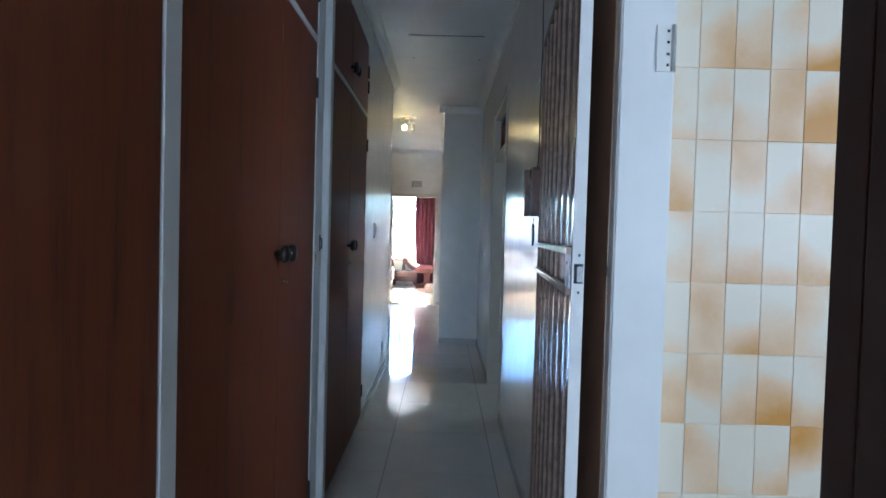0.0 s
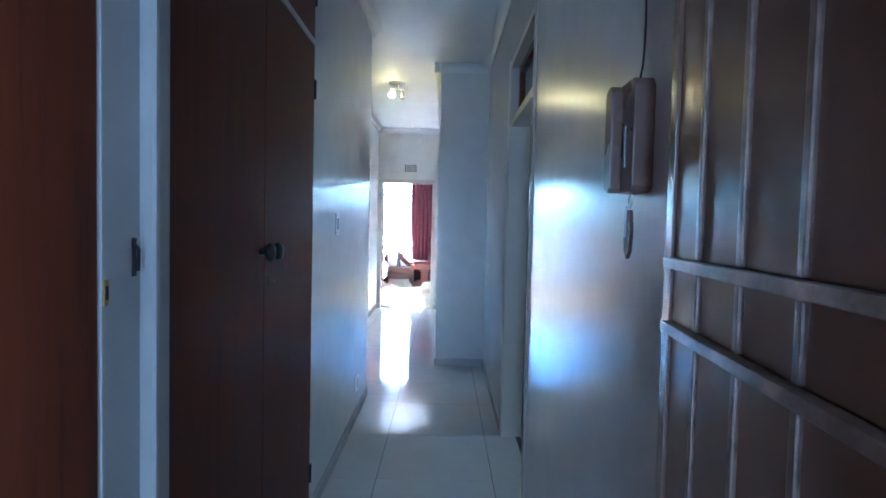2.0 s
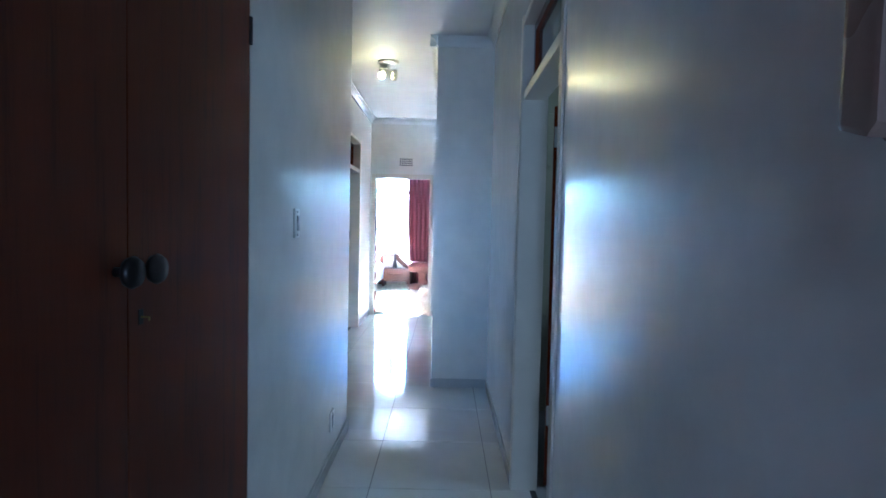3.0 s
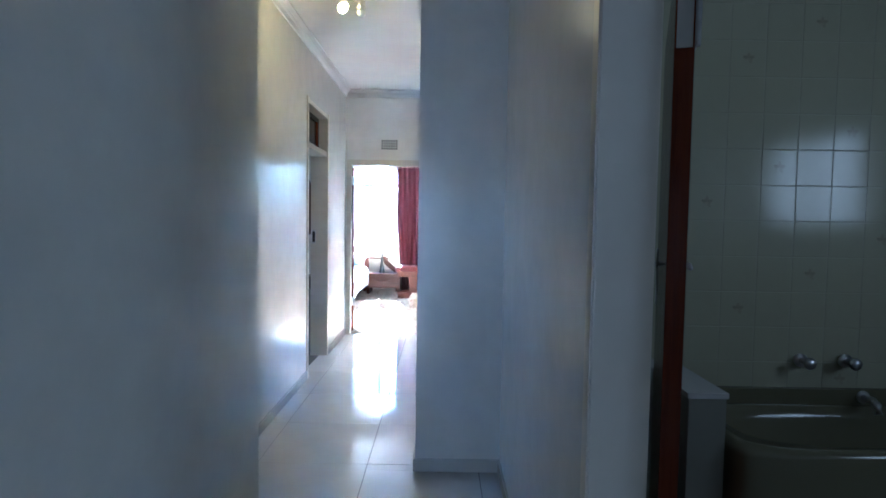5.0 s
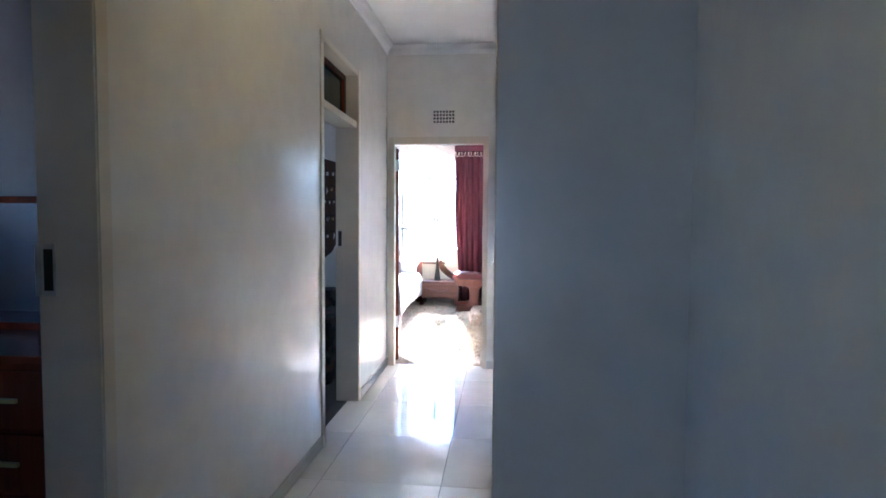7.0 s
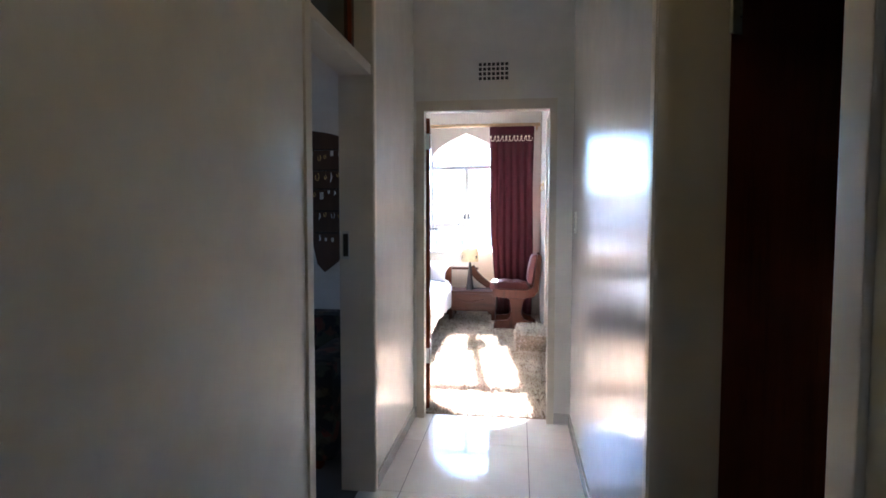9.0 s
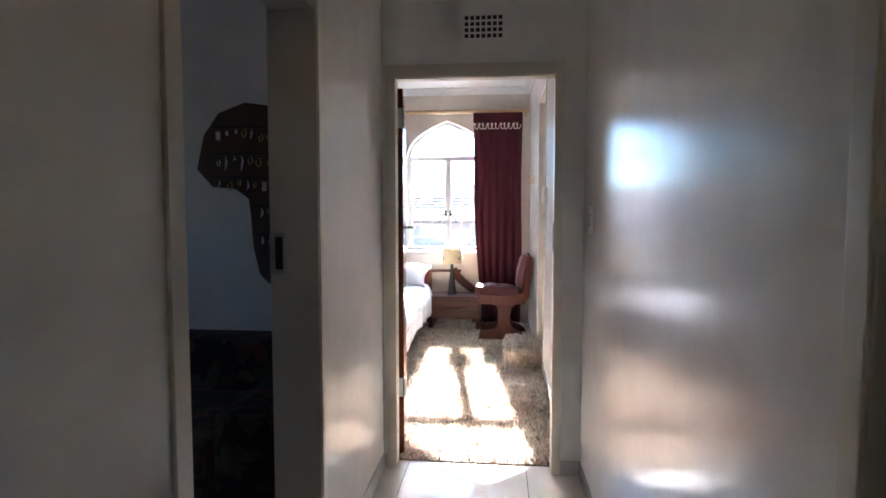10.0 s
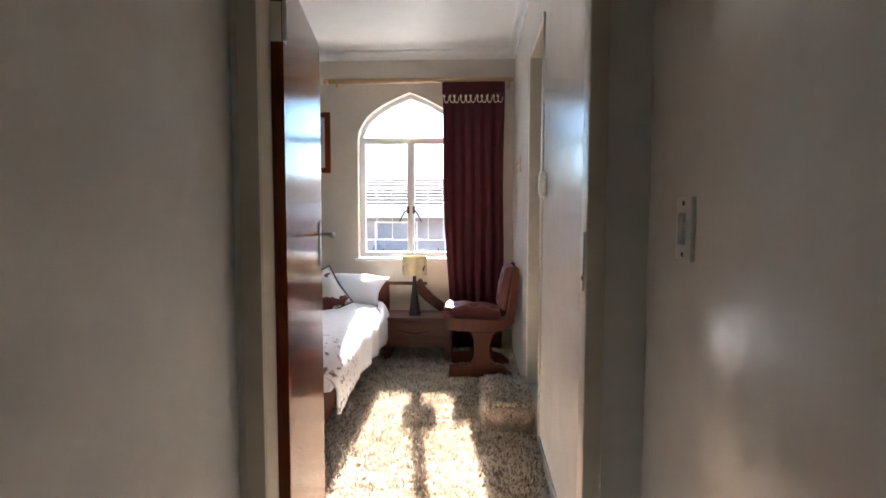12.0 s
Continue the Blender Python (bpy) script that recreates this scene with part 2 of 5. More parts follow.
def prism(outline, axis, lo, hi, bevel=0.0):
    """A solid from a closed outline of pairs; axis: the way in which it is thick."""
    bm = bmesh.new()
    put = {"x": lambda a, b, c: (c, a, b), "y": lambda a, b, c: (a, c, b), "z": lambda a, b, c: (a, b, c)}[axis]
    f0 = [bm.verts.new(put(a, b, lo)) for a, b in outline]
    f1 = [bm.verts.new(put(a, b, hi)) for a, b in outline]
    n = len(outline)
    bm.faces.new(f0)
    bm.faces.new(f1)
    for i in range(n):
        bm.faces.new((f0[i], f0[(i + 1) % n], f1[(i + 1) % n], f1[i]))
    bmesh.ops.recalc_face_normals(bm, faces=bm.faces)
    if bevel:
        es = [e for e in bm.edges if len(e.link_faces) == 2 and e.calc_face_angle(0) > 1.0]
        bmesh.ops.bevel(bm, geom=es, offset=bevel, segments=2, affect="EDGES", profile=0.7)
    return bm



def band_rect(x0, x1, z0, z1, w, y0, y1):
    """A rectangular frame of width w, upright, facing -y."""
    bm = bmesh.new()
    for q in ((x0, x1, z0, z0 + w), (x0, x1, z1 - w, z1), (x0, x0 + w, z0 + w, z1 - w), (x1 - w, x1, z0 + w, z1 - w)):
        box_bm(bm, q[0], q[1], y0, y1, q[2], q[3], 0.002)
    return bm


CE = 2.78


def wall_x(name, x0, x1, y0, y1, openings, material=None, label="glossy off-white painted plaster wall", z1=CE):
    """A wall that runs along y; openings: (y0, y1, z0, z1)."""
    bm = bmesh.new()
    at = y0
    for a, b, lo, hi in sorted(openings):
        box_bm(bm, x0, x1, at, a, 0, z1)
        if lo > 0:
            box_bm(bm, x0, x1, a, b, 0, lo)
        box_bm(bm, x0, x1, a, b, hi, z1)
        at = b
    box_bm(bm, x0, x1, at, y1, 0, z1)
    return structure(name, bm, material or M_WALL, label, "wall")


def wall_y(name, y0, y1, x0, x1, openings, material=None, label="glossy off-white painted plaster wall", z1=CE):
    """A wall that runs along x; openings: (x0, x1, z0, z1)."""
    bm = bmesh.new()
    at = x0
    for a, b, lo, hi in sorted(openings):
        box_bm(bm, at, a, y0, y1, 0, z1)
        if lo > 0:
            box_bm(bm, a, b, y0, y1, 0, lo)
        box_bm(bm, a, b, y0, y1, hi, z1)
        at = b
    box_bm(bm, at, x1, y0, y1, 0, z1)
    return structure(name, bm, material or M_WALL, label, "wall")


# ---- the large structure ----
XL, XR, XL2, XR2 = -0.25, 0.71, -0.72, 0.262
Y_COR, Y_PIL, Y_END, Y_WIN = 5.43, 6.39, 9.83, 13.78
DOOR_E, DOOR_A = (0.455, 1.267), (3.74, 4.705)
DOOR_D, DOOR_B, DOOR_C = (5.5, 6.36), (8.05, 8.87), (6.96, 7.79)
TOP_FAN, TOP_END = 2.31, 1.975

wall_x("wall_corridor_right", XR, XR + 0.115, -2.6, Y_PIL + 0.15, [(*DOOR_E, 0, TOP_FAN), (*DOOR_A, 0, TOP_FAN)])
wall_x("wall_corridor_left", XL - 0.15, XL, 3.66, Y_COR - 0.15, [])
wall_y("wall_corner_return", Y_COR - 0.15, Y_COR, XL2 - 0.15, XL, [])
wall_x("wall_passage_left", XL2 - 0.15, XL2, Y_COR, Y_END, [(*DOOR_D, 0, TOP_FAN), (*DOOR_B, 0, TOP_FAN)])
wall_y("wall_pier", Y_PIL, Y_PIL + 0.15, XR2, XR, [])
wall_x("wall_passage_right", XR2, XR2 + 0.15, Y_PIL + 0.15, Y_END, [(*DOOR_C, 0, TOP_FAN)])
wall_y("wall_end", Y_END, Y_END + 0.14, -4.0, 1.6, [(-0.68, 0.15, 0, TOP_END)])
# the opening is made up, to hold the added fill lamp
wall_y("wall_behind", -2.75, -2.6, -1.2, 3.0, [(XL, 0.17, 0, 2.12)])
WX0, WX1, WZ0, WZS, WZT = -1.26, -0.26, 0.84, 1.94, 2.41
WXC = (WX0 + WX1) / 2


def arch_points(x0, x1, zs, zt, n=12):
    """The curve of a pointed arch from its left spring to its right one."""
    xc = (x0 + x1) / 2
    k = (x1 - x0)
    p0, p1, p2, p3 = (x0, zs), (x0, zs + 0.55 * (zt - zs)), (xc - 0.24 * k, zt - 0.20 * (zt - zs)), (xc, zt)
    left = []
    for i in range(n + 1):
        t = i / n
        w = ((1 - t) ** 3, 3 * t * (1 - t) ** 2, 3 * t * t * (1 - t), t ** 3)
        left.append(tuple(sum(a * p[j] for a, p in zip(w, (p0, p1, p2, p3))) for j in (0, 1)))
    return left + [(2 * xc - x, z) for x, z in left[-2::-1]]


bm = box(-4.0, WX0, Y_WIN, Y_WIN + 0.22, -0.02, CE)
box_bm(bm, WX1, 1.75, Y_WIN, Y_WIN + 0.22, -0.02, CE)
box_bm(bm, WX0, WX1, Y_WIN, Y_WIN + 0.22, -0.02, WZ0)
top = prism([(WX0, WZS), *arch_points(WX0, WX1, WZS, WZT)[1:-1], (WX1, WZS), (WX1, CE), (WX0, CE)], "y", Y_WIN, Y_WIN + 0.22)
tmp = bpy.data.meshes.new("tmp")
top.to_mesh(tmp)
bm.from_mesh(tmp)
top.free()
bpy.data.meshes.remove(tmp)
structure("wall_bedroom_window", bm, M_WALLB, "cream painted wall with a pointed-arch window opening", "wall")
DOOR_F = (11.5, 12.22)
wall_x("wall_bedroom_right", 0.22, 0.37, Y_END + 0.14, Y_WIN, [(*DOOR_F, 0.14, TOP_FAN)], label="glossy cream painted bedroom wall with a side doorway")
# both openings are made up, to let some light into the side rooms
wall_x("wall_bedroom_left", -4.15, -4.0, Y_COR - 0.15, Y_WIN + 0.22, [(6.0, 6.3, 1.3, 1.9), (8.35, 8.85, 1.2, 1.8)], M_WALLB, "cream painted side wall of the rooms")
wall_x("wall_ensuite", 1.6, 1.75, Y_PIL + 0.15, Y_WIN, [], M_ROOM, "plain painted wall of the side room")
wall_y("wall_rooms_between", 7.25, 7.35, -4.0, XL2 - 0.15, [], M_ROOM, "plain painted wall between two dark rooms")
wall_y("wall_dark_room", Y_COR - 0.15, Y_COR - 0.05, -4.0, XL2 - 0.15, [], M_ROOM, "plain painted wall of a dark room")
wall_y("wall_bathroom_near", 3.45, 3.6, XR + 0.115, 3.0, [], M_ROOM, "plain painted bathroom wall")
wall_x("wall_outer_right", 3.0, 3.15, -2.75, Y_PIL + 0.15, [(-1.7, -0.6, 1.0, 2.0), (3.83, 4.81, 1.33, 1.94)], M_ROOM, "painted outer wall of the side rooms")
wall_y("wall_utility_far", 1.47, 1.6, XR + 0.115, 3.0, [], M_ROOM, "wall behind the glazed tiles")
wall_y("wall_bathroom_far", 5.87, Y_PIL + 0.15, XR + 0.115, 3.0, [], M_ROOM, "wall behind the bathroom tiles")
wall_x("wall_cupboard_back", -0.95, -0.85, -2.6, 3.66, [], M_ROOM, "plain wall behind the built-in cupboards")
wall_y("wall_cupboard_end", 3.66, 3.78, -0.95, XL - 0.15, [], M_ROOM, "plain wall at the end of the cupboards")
structure("ceiling", box(-4.15, 3.15, -2.75, Y_WIN + 0.22, CE, CE + 0.12), M_CEIL, "white painted plaster ceiling", "ceiling")
structure("foundation", box(-4.15, 3.15, -2.75, Y_WIN + 0.22, -1.3, -0.02), M_GROUT, "concrete slab under the house", "foundation")

# opaque sheets added in the unseen openings to keep sky light out
M_SKYSTOP = surface("sky_stop_sheet", (0.62, 0.65, 0.66), 0.35, vary=0.03, grain=180, relief=0.2)
for tag, shape in (("window_3", (3.05, 3.07, -1.7, -0.6, 1.0, 2.0)), ("window_4", (3.05, 3.07, 3.83, 4.81, 1.33, 1.94)), ("back_opening_sheet", (XL, 0.17, -2.7, -2.68, 0.0, 2.12))):
    structure(tag, box(*shape), M_SKYSTOP, "opaque pale sheet added to keep sky light out", "window pane")

# ---- floors ----
floor = structure("floor", box(-0.95, 0.95, -2.6, Y_END + 0.09, -0.02, -0.003), M_GROUT, "glossy cream porcelain floor tiles with thin dark joints", "floor")
structure("floor_side_rooms", box(XR + 0.115, 3.0, -2.6, Y_PIL + 0.15, -0.02, 0.0), M_SKIRT, "tiled floor of the side rooms", "floor")
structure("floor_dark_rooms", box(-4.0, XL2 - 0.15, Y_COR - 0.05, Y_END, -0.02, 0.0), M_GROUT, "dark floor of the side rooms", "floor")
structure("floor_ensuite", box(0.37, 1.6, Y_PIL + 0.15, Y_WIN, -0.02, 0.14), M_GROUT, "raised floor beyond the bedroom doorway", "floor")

# ---- outside ----
M_GROUND = surface("dry_ground", (0.16, 0.13, 0.1), 0.9, vary=0.25, scale=0.8, grain=8, relief=0.5)
bm = bmesh.new()
bm.faces.new([bm.verts.new(p) for p in ((-900, -900, -1.25), (900, -900, -1.25), (900, 900, -1.25), (-900, 900, -1.25))])
structure("ground", bm, M_GROUND, "dry bare yard ground outside the window", "ground")

# ---- corridor: built-in cupboards ----
def cupboard(y0, y1, gap, label):
    """One bay: a framed carcass with two tall doors below and two short ones above."""
    c = thing("cupboard", (XL, y0, 0), label, "cupboard", "built-in corridor cupboards")
    d = y1 - y0
    part("carcass", box(-0.6, -0.022, 0.0, d, 0.0, 2.55), M_CUP, c)
    for z0, z1 in ((0.03, 2.055), (2.085, 2.545)):
        for a, b in ((0.004, gap - y0 - 0.002), (gap - y0 + 0.002, d - 0.004)):
            leaf = part("door", box(-0.02, 0.004, a, b, z0, z1, 0.003), M_CUP, c)
            near = abs(b - (gap - y0)) < 0.01
            ky = b - 0.04 if near else a + 0.04
            kz = 1.215 if z1 < 2.06 else 2.2
            knob = lathe([(0.0, 0.0), (0.009, 0.001), (0.009, 0.018), (0.026, 0.024), (0.03, 0.034), (0.024, 0.044), (0.0, 0.047)], 20)
            bmesh.ops.transform(knob, matrix=pose(0.004, ky, kz, 0, 90, 0), verts=knob.verts)
            part("knob", knob, M_DARKM, leaf, "round dark turned knob", smooth=True)
            for hz in (z0 + 0.18, z1 - 0.18):
                hy = a if near else b
                part("hinge", tube([(0.006, hy, hz - 0.04), (0.006, hy, hz + 0.04)], 0.007), M_DARKM, leaf)
            if z1 < 2.06 and not near:
                part("escutcheon", box(0.004, 0.006, ky - 0.008, ky + 0.008, kz - 0.11, kz - 0.08, 0.001), M_DARKM, leaf, "small dark keyhole plate")
                part("key", tube([(0.006, ky, kz - 0.095), (0.022, ky, kz - 0.095), (0.026, ky - 0.008, kz - 0.1)], 0.002, 6), M_BRASS, leaf)
    part("rail", box(-0.02, 0.007, 0.0, d, 2.058, 2.082, 0.002), M_TRIMW, c, "white painted rail")
    return c


cupboard(-0.45, 0.948, 0.25, "dark red-brown veneer cupboard bay with closed doors")
cupboard(1.014, 2.175, 1.70, "red-brown veneer cupboard bay with round dark knobs")
cupboard(2.39, 3.65, 3.01, "dark red-brown veneer cupboard bay with a key in its lock")
cupboard(-1.9, -0.52, -1.2, "dark red-brown veneer cupboard bay with closed doors")
for y0, y1 in ((-0.52, -0.45), (0.948, 1.014), (2.175, 2.389)):
    structure("trim_cupboard_post", box(XL - 0.05, XL + 0.008, y0 + 0.001, y1 - 0.001, 0, 2.55, 0.003), M_TRIMW, "white painted upright between cupboard bays", "trim")
structure("trim_cupboard_bead", box(XL + 0.0085, XL + 0.042, 2.285, 2.337, 0, 2.55, 0.009), M_TRIMW, "white painted rounded bead on the cupboard upright", "trim")
lt = thing("cupboard_latch", (XL + 0.0082, 2.268, 1.245), "small dark metal latch on the white cupboard upright", "latch")
part("plate", box(0.0, 0.003, -0.006, 0.006, -0.04, 0.03, 0.001), M_DARKM, lt)
part("hook", tube([(0.003, 0.0, 0.018), (0.01, 0.0, 0.01), (0.009, 0.0, -0.03)], 0.003, 6), M_DARKM, lt)
kp = thing("keep_plate", (XL + 0.0082, 2.184, 1.185), "small worn brass keep on the white upright's edge", "latch")
part("plate", box(0.0, 0.003, -0.006, 0.006, -0.022, 0.022, 0.001), M_BRASS, kp)
part("slot", box(0.0032, 0.0045, -0.003, 0.003, -0.012, 0.012), M_BLACK, kp)
structure("wall_over_cupboards", box(XL - 0.15, XL, -2.6, 3.66, 2.551, CE), M_WALL, "white bulkhead above the cupboards", "wall")
structure("wall_left_start", box(XL - 0.15, XL, -2.6, -1.9, 0, 2.55), M_WALL, "white wall before the cupboards", "wall")


# ---- door frames and doors ----
def frame_x(name, x_face, x_back, y0, y1, top, bar, label):
    """A pressed-steel door frame lining an opening in a wall that runs along y."""
    f = tagged(new(name), label, "door frame", kind="structure")
    s = 1 if x_back > x_face else -1
    a, b = sorted((x_face - 0.006 * s, x_back + 0.006 * s))
    part("jamb", box(a, b, y0, y0 + 0.035, 0, top, 0.004), M_TRIM, f)
    part("jamb", box(a, b, y1 - 0.035, y1, 0, top, 0.004), M_TRIM, f)
    part("head", box(a, b, y0 + 0.035, y1 - 0.035, top - 0.035, top, 0.004), M_TRIM, f)
    for yy0, yy1 in ((y0 - 0.02, y0 + 0.03), (y1 - 0.03, y1 + 0.012)):
        c, d = sorted((x_face - 0.010 * s, x_face - 0.0005 * s))
        part("architrave", box(c, d, yy0, yy1, 0, top + 0.012, 0.003), M_TRIM, f)
    if bar:
        part("transom_bar", box(a + 0.01, b - 0.01, y0 + 0.035, y1 - 0.035, bar, bar + 0.045, 0.004), M_TRIM, f)
        mid = x_back - 0.05 * s
        g = part("fanlight", box(mid - 0.003, mid + 0.003, y0 + 0.075, y1 - 0.075, bar + 0.085, top - 0.075), M_GLASSD, f, "dark glass fanlight")
        for q in ((y0 + 0.035, y0 + 0.075, bar + 0.045, top - 0.035), (y1 - 0.075, y1 - 0.035, bar + 0.045, top - 0.035), (y0 + 0.075, y1 - 0.075, bar + 0.045, bar + 0.085), (y0 + 0.075, y1 - 0.075, top - 0.075, top - 0.035)):
            part("fanlight_frame", box(mid - 0.02, mid + 0.02, *q, 0.002), M_DOORW, f)
    return f


M_GLASSD = surface("dim_glass", (0.05, 0.05, 0.05), 0.08, vary=0.05, relief=0)
BAR = 1.92
frame_x("door_frame_bathroom", XR, XR + 0.115, *DOOR_A, TOP_FAN, BAR, "cream steel door frame with a fanlight")
frame_x("door_frame_dark_room", XL2, XL2 - 0.15, *DOOR_D, TOP_FAN, BAR, "cream steel door frame with a fanlight")
frame_x("door_frame_map_room", XL2, XL2 - 0.15, *DOOR_B, TOP_FAN, BAR, "cream steel door frame with a fanlight")
frame_x("door_frame_passage_right", XR2, XR2 + 0.15, *DOOR_C, TOP_FAN, BAR, "cream steel door frame with a fanlight")
frame_x("door_frame_utility", XR, XR + 0.115, *DOOR_E, TOP_FAN, None, "white steel door frame without its door")


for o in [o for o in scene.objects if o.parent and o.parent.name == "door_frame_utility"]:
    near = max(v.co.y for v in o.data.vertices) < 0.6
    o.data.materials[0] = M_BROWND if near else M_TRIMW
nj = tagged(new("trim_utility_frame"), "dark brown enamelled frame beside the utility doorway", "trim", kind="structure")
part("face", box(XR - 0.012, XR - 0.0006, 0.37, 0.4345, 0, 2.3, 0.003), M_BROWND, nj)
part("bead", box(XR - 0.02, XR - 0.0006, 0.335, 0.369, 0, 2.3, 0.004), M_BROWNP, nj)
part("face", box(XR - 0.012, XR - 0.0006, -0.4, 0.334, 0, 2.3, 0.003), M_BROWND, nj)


def door_leaf(name, hinge, turn, width, height, label, handle=True):
    """A flush wooden door, hinged at its origin and reaching along its own x; the back lies at y = 0.04."""
    d = thing(name, hinge, label, "door", turn=turn)
    part("leaf", box(0.003, width, 0.0, 0.04, 0.012, height, 0.003), M_DOORW, d)
    for z in (0.37, height - 0.15):
        h = part("hinge", box(-0.004, 0.03, -0.004, -0.0005, z - 0.05, z + 0.05, 0.001), M_STEEL, d, "worn steel butt hinge")
        part("pin", tube([(0.0, -0.005, z - 0.05), (0.0, -0.005, z + 0.05)], 0.006, 8), M_STEEL, h)
        part("edge_plate", box(0.0005, 0.0045, 0.004, 0.036, z - 0.05, z + 0.05, 0.001), M_TRIMW, h, "paint-spattered pale hinge plate")
    if handle:
        for side, y in ((-1, -0.0005), (1, 0.0405)):
            p = part("handle_plate", box(width - 0.085, width - 0.045, min(y, y + side * 0.004), max(y, y + side * 0.004), 1.07, 1.25, 0.002), M_STEEL, d, "steel lever handle plate")
            part("lever", tube([(width - 0.065, y, 1.2), (width - 0.065, y + side * 0.045, 1.2), (width - 0.075, y + side * 0.052, 1.2), (width - 0.135, y + side * 0.052, 1.195)], 0.008), M_STEEL, p, smooth=True)
    return d


# the end doorway, its lining and its open door
ef = tagged(new("door_frame_bedroom"), "cream steel frame round the bedroom doorway", "door frame", kind="structure")
EX0, EX1, EY1 = -0.68, 0.15, Y_END + 0.14
part("jamb", box(EX0, EX0 + 0.012, Y_END - 0.004, EY1, 0, TOP_END, 0.002), M_TRIM, ef)
part("jamb", box(EX1 - 0.012, EX1, Y_END - 0.004, EY1, 0, TOP_END, 0.002), M_TRIM, ef)
part("head", box(EX0 + 0.012, EX1 - 0.012, Y_END - 0.004, EY1, TOP_END - 0.012, TOP_END, 0.002), M_TRIM, ef)
part("stop", box(EX0 + 0.012, EX0 + 0.03, Y_END - 0.004, Y_END + 0.06, 0, TOP_END - 0.012, 0.003), M_TRIM, ef)
part("stop", box(EX1 - 0.03, EX1 - 0.012, Y_END - 0.004, Y_END + 0.06, 0, TOP_END - 0.012, 0.003), M_TRIM, ef)
part("stop", box(EX0 + 0.03, EX1 - 0.03, Y_END - 0.004, Y_END + 0.06, TOP_END - 0.035, TOP_END - 0.012, 0.003), M_TRIM, ef)
for x0, x1 in ((EX0 - 0.02, EX0 + 0.03), (EX1 - 0.03, EX1 + 0.014)):
    part("architrave", box(x0, x1, Y_END - 0.014, Y_END - 0.005, 0, TOP_END + 0.03, 0.003), M_TRIM, ef)
part("architrave", box(EX0 + 0.03, EX1 - 0.03, Y_END - 0.014, Y_END - 0.005, TOP_END - 0.03, TOP_END + 0.03, 0.003), M_TRIM, ef)
part("strike_plate", box(EX1 - 0.034, EX1 - 0.0305, Y_END + 0.01, Y_END + 0.04, 1.1, 1.24, 0.001), M_STEEL, ef)

door_leaf("bedroom_door", (-0.636, Y_END + 0.125, 0), 98.5, 0.73, 1.925, "glossy red-brown wooden door standing open into the bedroom")
door_leaf("bathroom_door", (XR + 0.195, DOOR_A[1] - 0.018, 0), 70, 0.72, 1.9, "red-brown wooden bathroom door folded back inside the room")
door_leaf("passage_door", (XR2 + 0.152, DOOR_C[1] - 0.036, 0), 24, 0.72, 1.9, "dark red-brown wooden door ajar into a side room")

for x, y in ((XL2 - 0.096, DOOR_D[1] - 0.0355), (XL2 - 0.096, DOOR_B[1] - 0.0355)):
    s = thing("strike_plate", (x, y, 1.155), "steel lock strike plate with a dark slot on the frame", "strike plate", "strike plates")
    part("plate", box(-0.046, -0.012, -0.003, 0.0, -0.065, 0.065, 0.001), M_STEEL, s)
    part("slot", box(-0.041, -0.017, -0.0045, -0.0032, -0.052, 0.052), M_BLACK, s)
    part("lip", box(-0.054, -0.05, -0.016, 0.0, -0.065, 0.065, 0.001), M_STEEL, s)

hp = thing("hinge_plate", (XR + 0.105, DOOR_E[1] - 0.0355, 1.75), "bare steel hinge plate with screw holes on the white frame", "hinge")
part("plate", box(-0.03, 0.008, -0.004, 0.0, -0.055, 0.055, 0.001), M_PLASTW, hp)
for z in (-0.04, -0.014, 0.014, 0.04):
    part("screw", box(-0.006, 0.0, -0.0055, -0.004, z - 0.003, z + 0.003), M_DARKM, hp)
part("pin", tube([(0.01, -0.004, -0.055), (0.01, -0.004, 0.055)], 0.006, 8), M_STEEL, hp)


# ---- security gate and the door behind it ----
gate = thing("security_gate", (0.672, 2.145, 0), "brown enamelled steel security gate folded open along the wall", "gate", turn=-94.8)
GW = 0.955
part("sheet", box(0.02, GW - 0.02, 0.0145, 0.018, 0.05, 2.06), M_BROWNP, gate)
for x0, x1 in ((0.0, 0.03), (GW - 0.03, GW)):
    part("stile", box(x0, x1, 0.0, 0.03, 0.02, 2.08, 0.002), M_BROWNP, gate)
part("edge_strip", box(GW, GW + 0.003, 0.001, 0.029, 0.02, 2.08), M_TRIMW, gate, "white painted edge")
for z0, z1 in ((0.02, 0.05), (2.05, 2.08)):
    part("rail", box(0.03, GW - 0.03, 0.0, 0.03, z0, z1, 0.002), M_BROWNP, gate)
for z in (1.165, 1.262):
    part("cross_bar", box(0.03, GW - 0.012, -0.012, 0.006, z - 0.008, z + 0.008, 0.002), M_GATEBAR, gate, "scuffed grey-brown flat bar")
for z0, z1 in ((0.05, 1.156), (1.174, 1.253), (1.271, 2.05)):
    part("panel", box(0.03, GW - 0.03, 0.006, 0.014, z0, z1, 0.001), M_BROWNP, gate)
    # upright bars stand in for the bright reflections along the slat edges
    for i in range(7):
        x = 0.138 + 0.1245 * i
        if i < 5 or z1 - z0 > 0.2:
            part("slat", box(x - 0.006, x + 0.006, -0.001, 0.0065, z0 + 0.001, z1 - 0.001, 0.003), M_GATEBAR, gate, "thin upright bar standing in for the glint on a slat edge")
lock = part("lock_plate", box(GW - 0.068, GW - 0.008, -0.005, 0.0, 1.174, 1.253, 0.002), M_LOCK, gate, "scuffed steel lock plate")
part("keyhole", box(GW - 0.046, GW - 0.034, -0.0062, -0.0048, 1.228, 1.236), M_BLACK, lock)
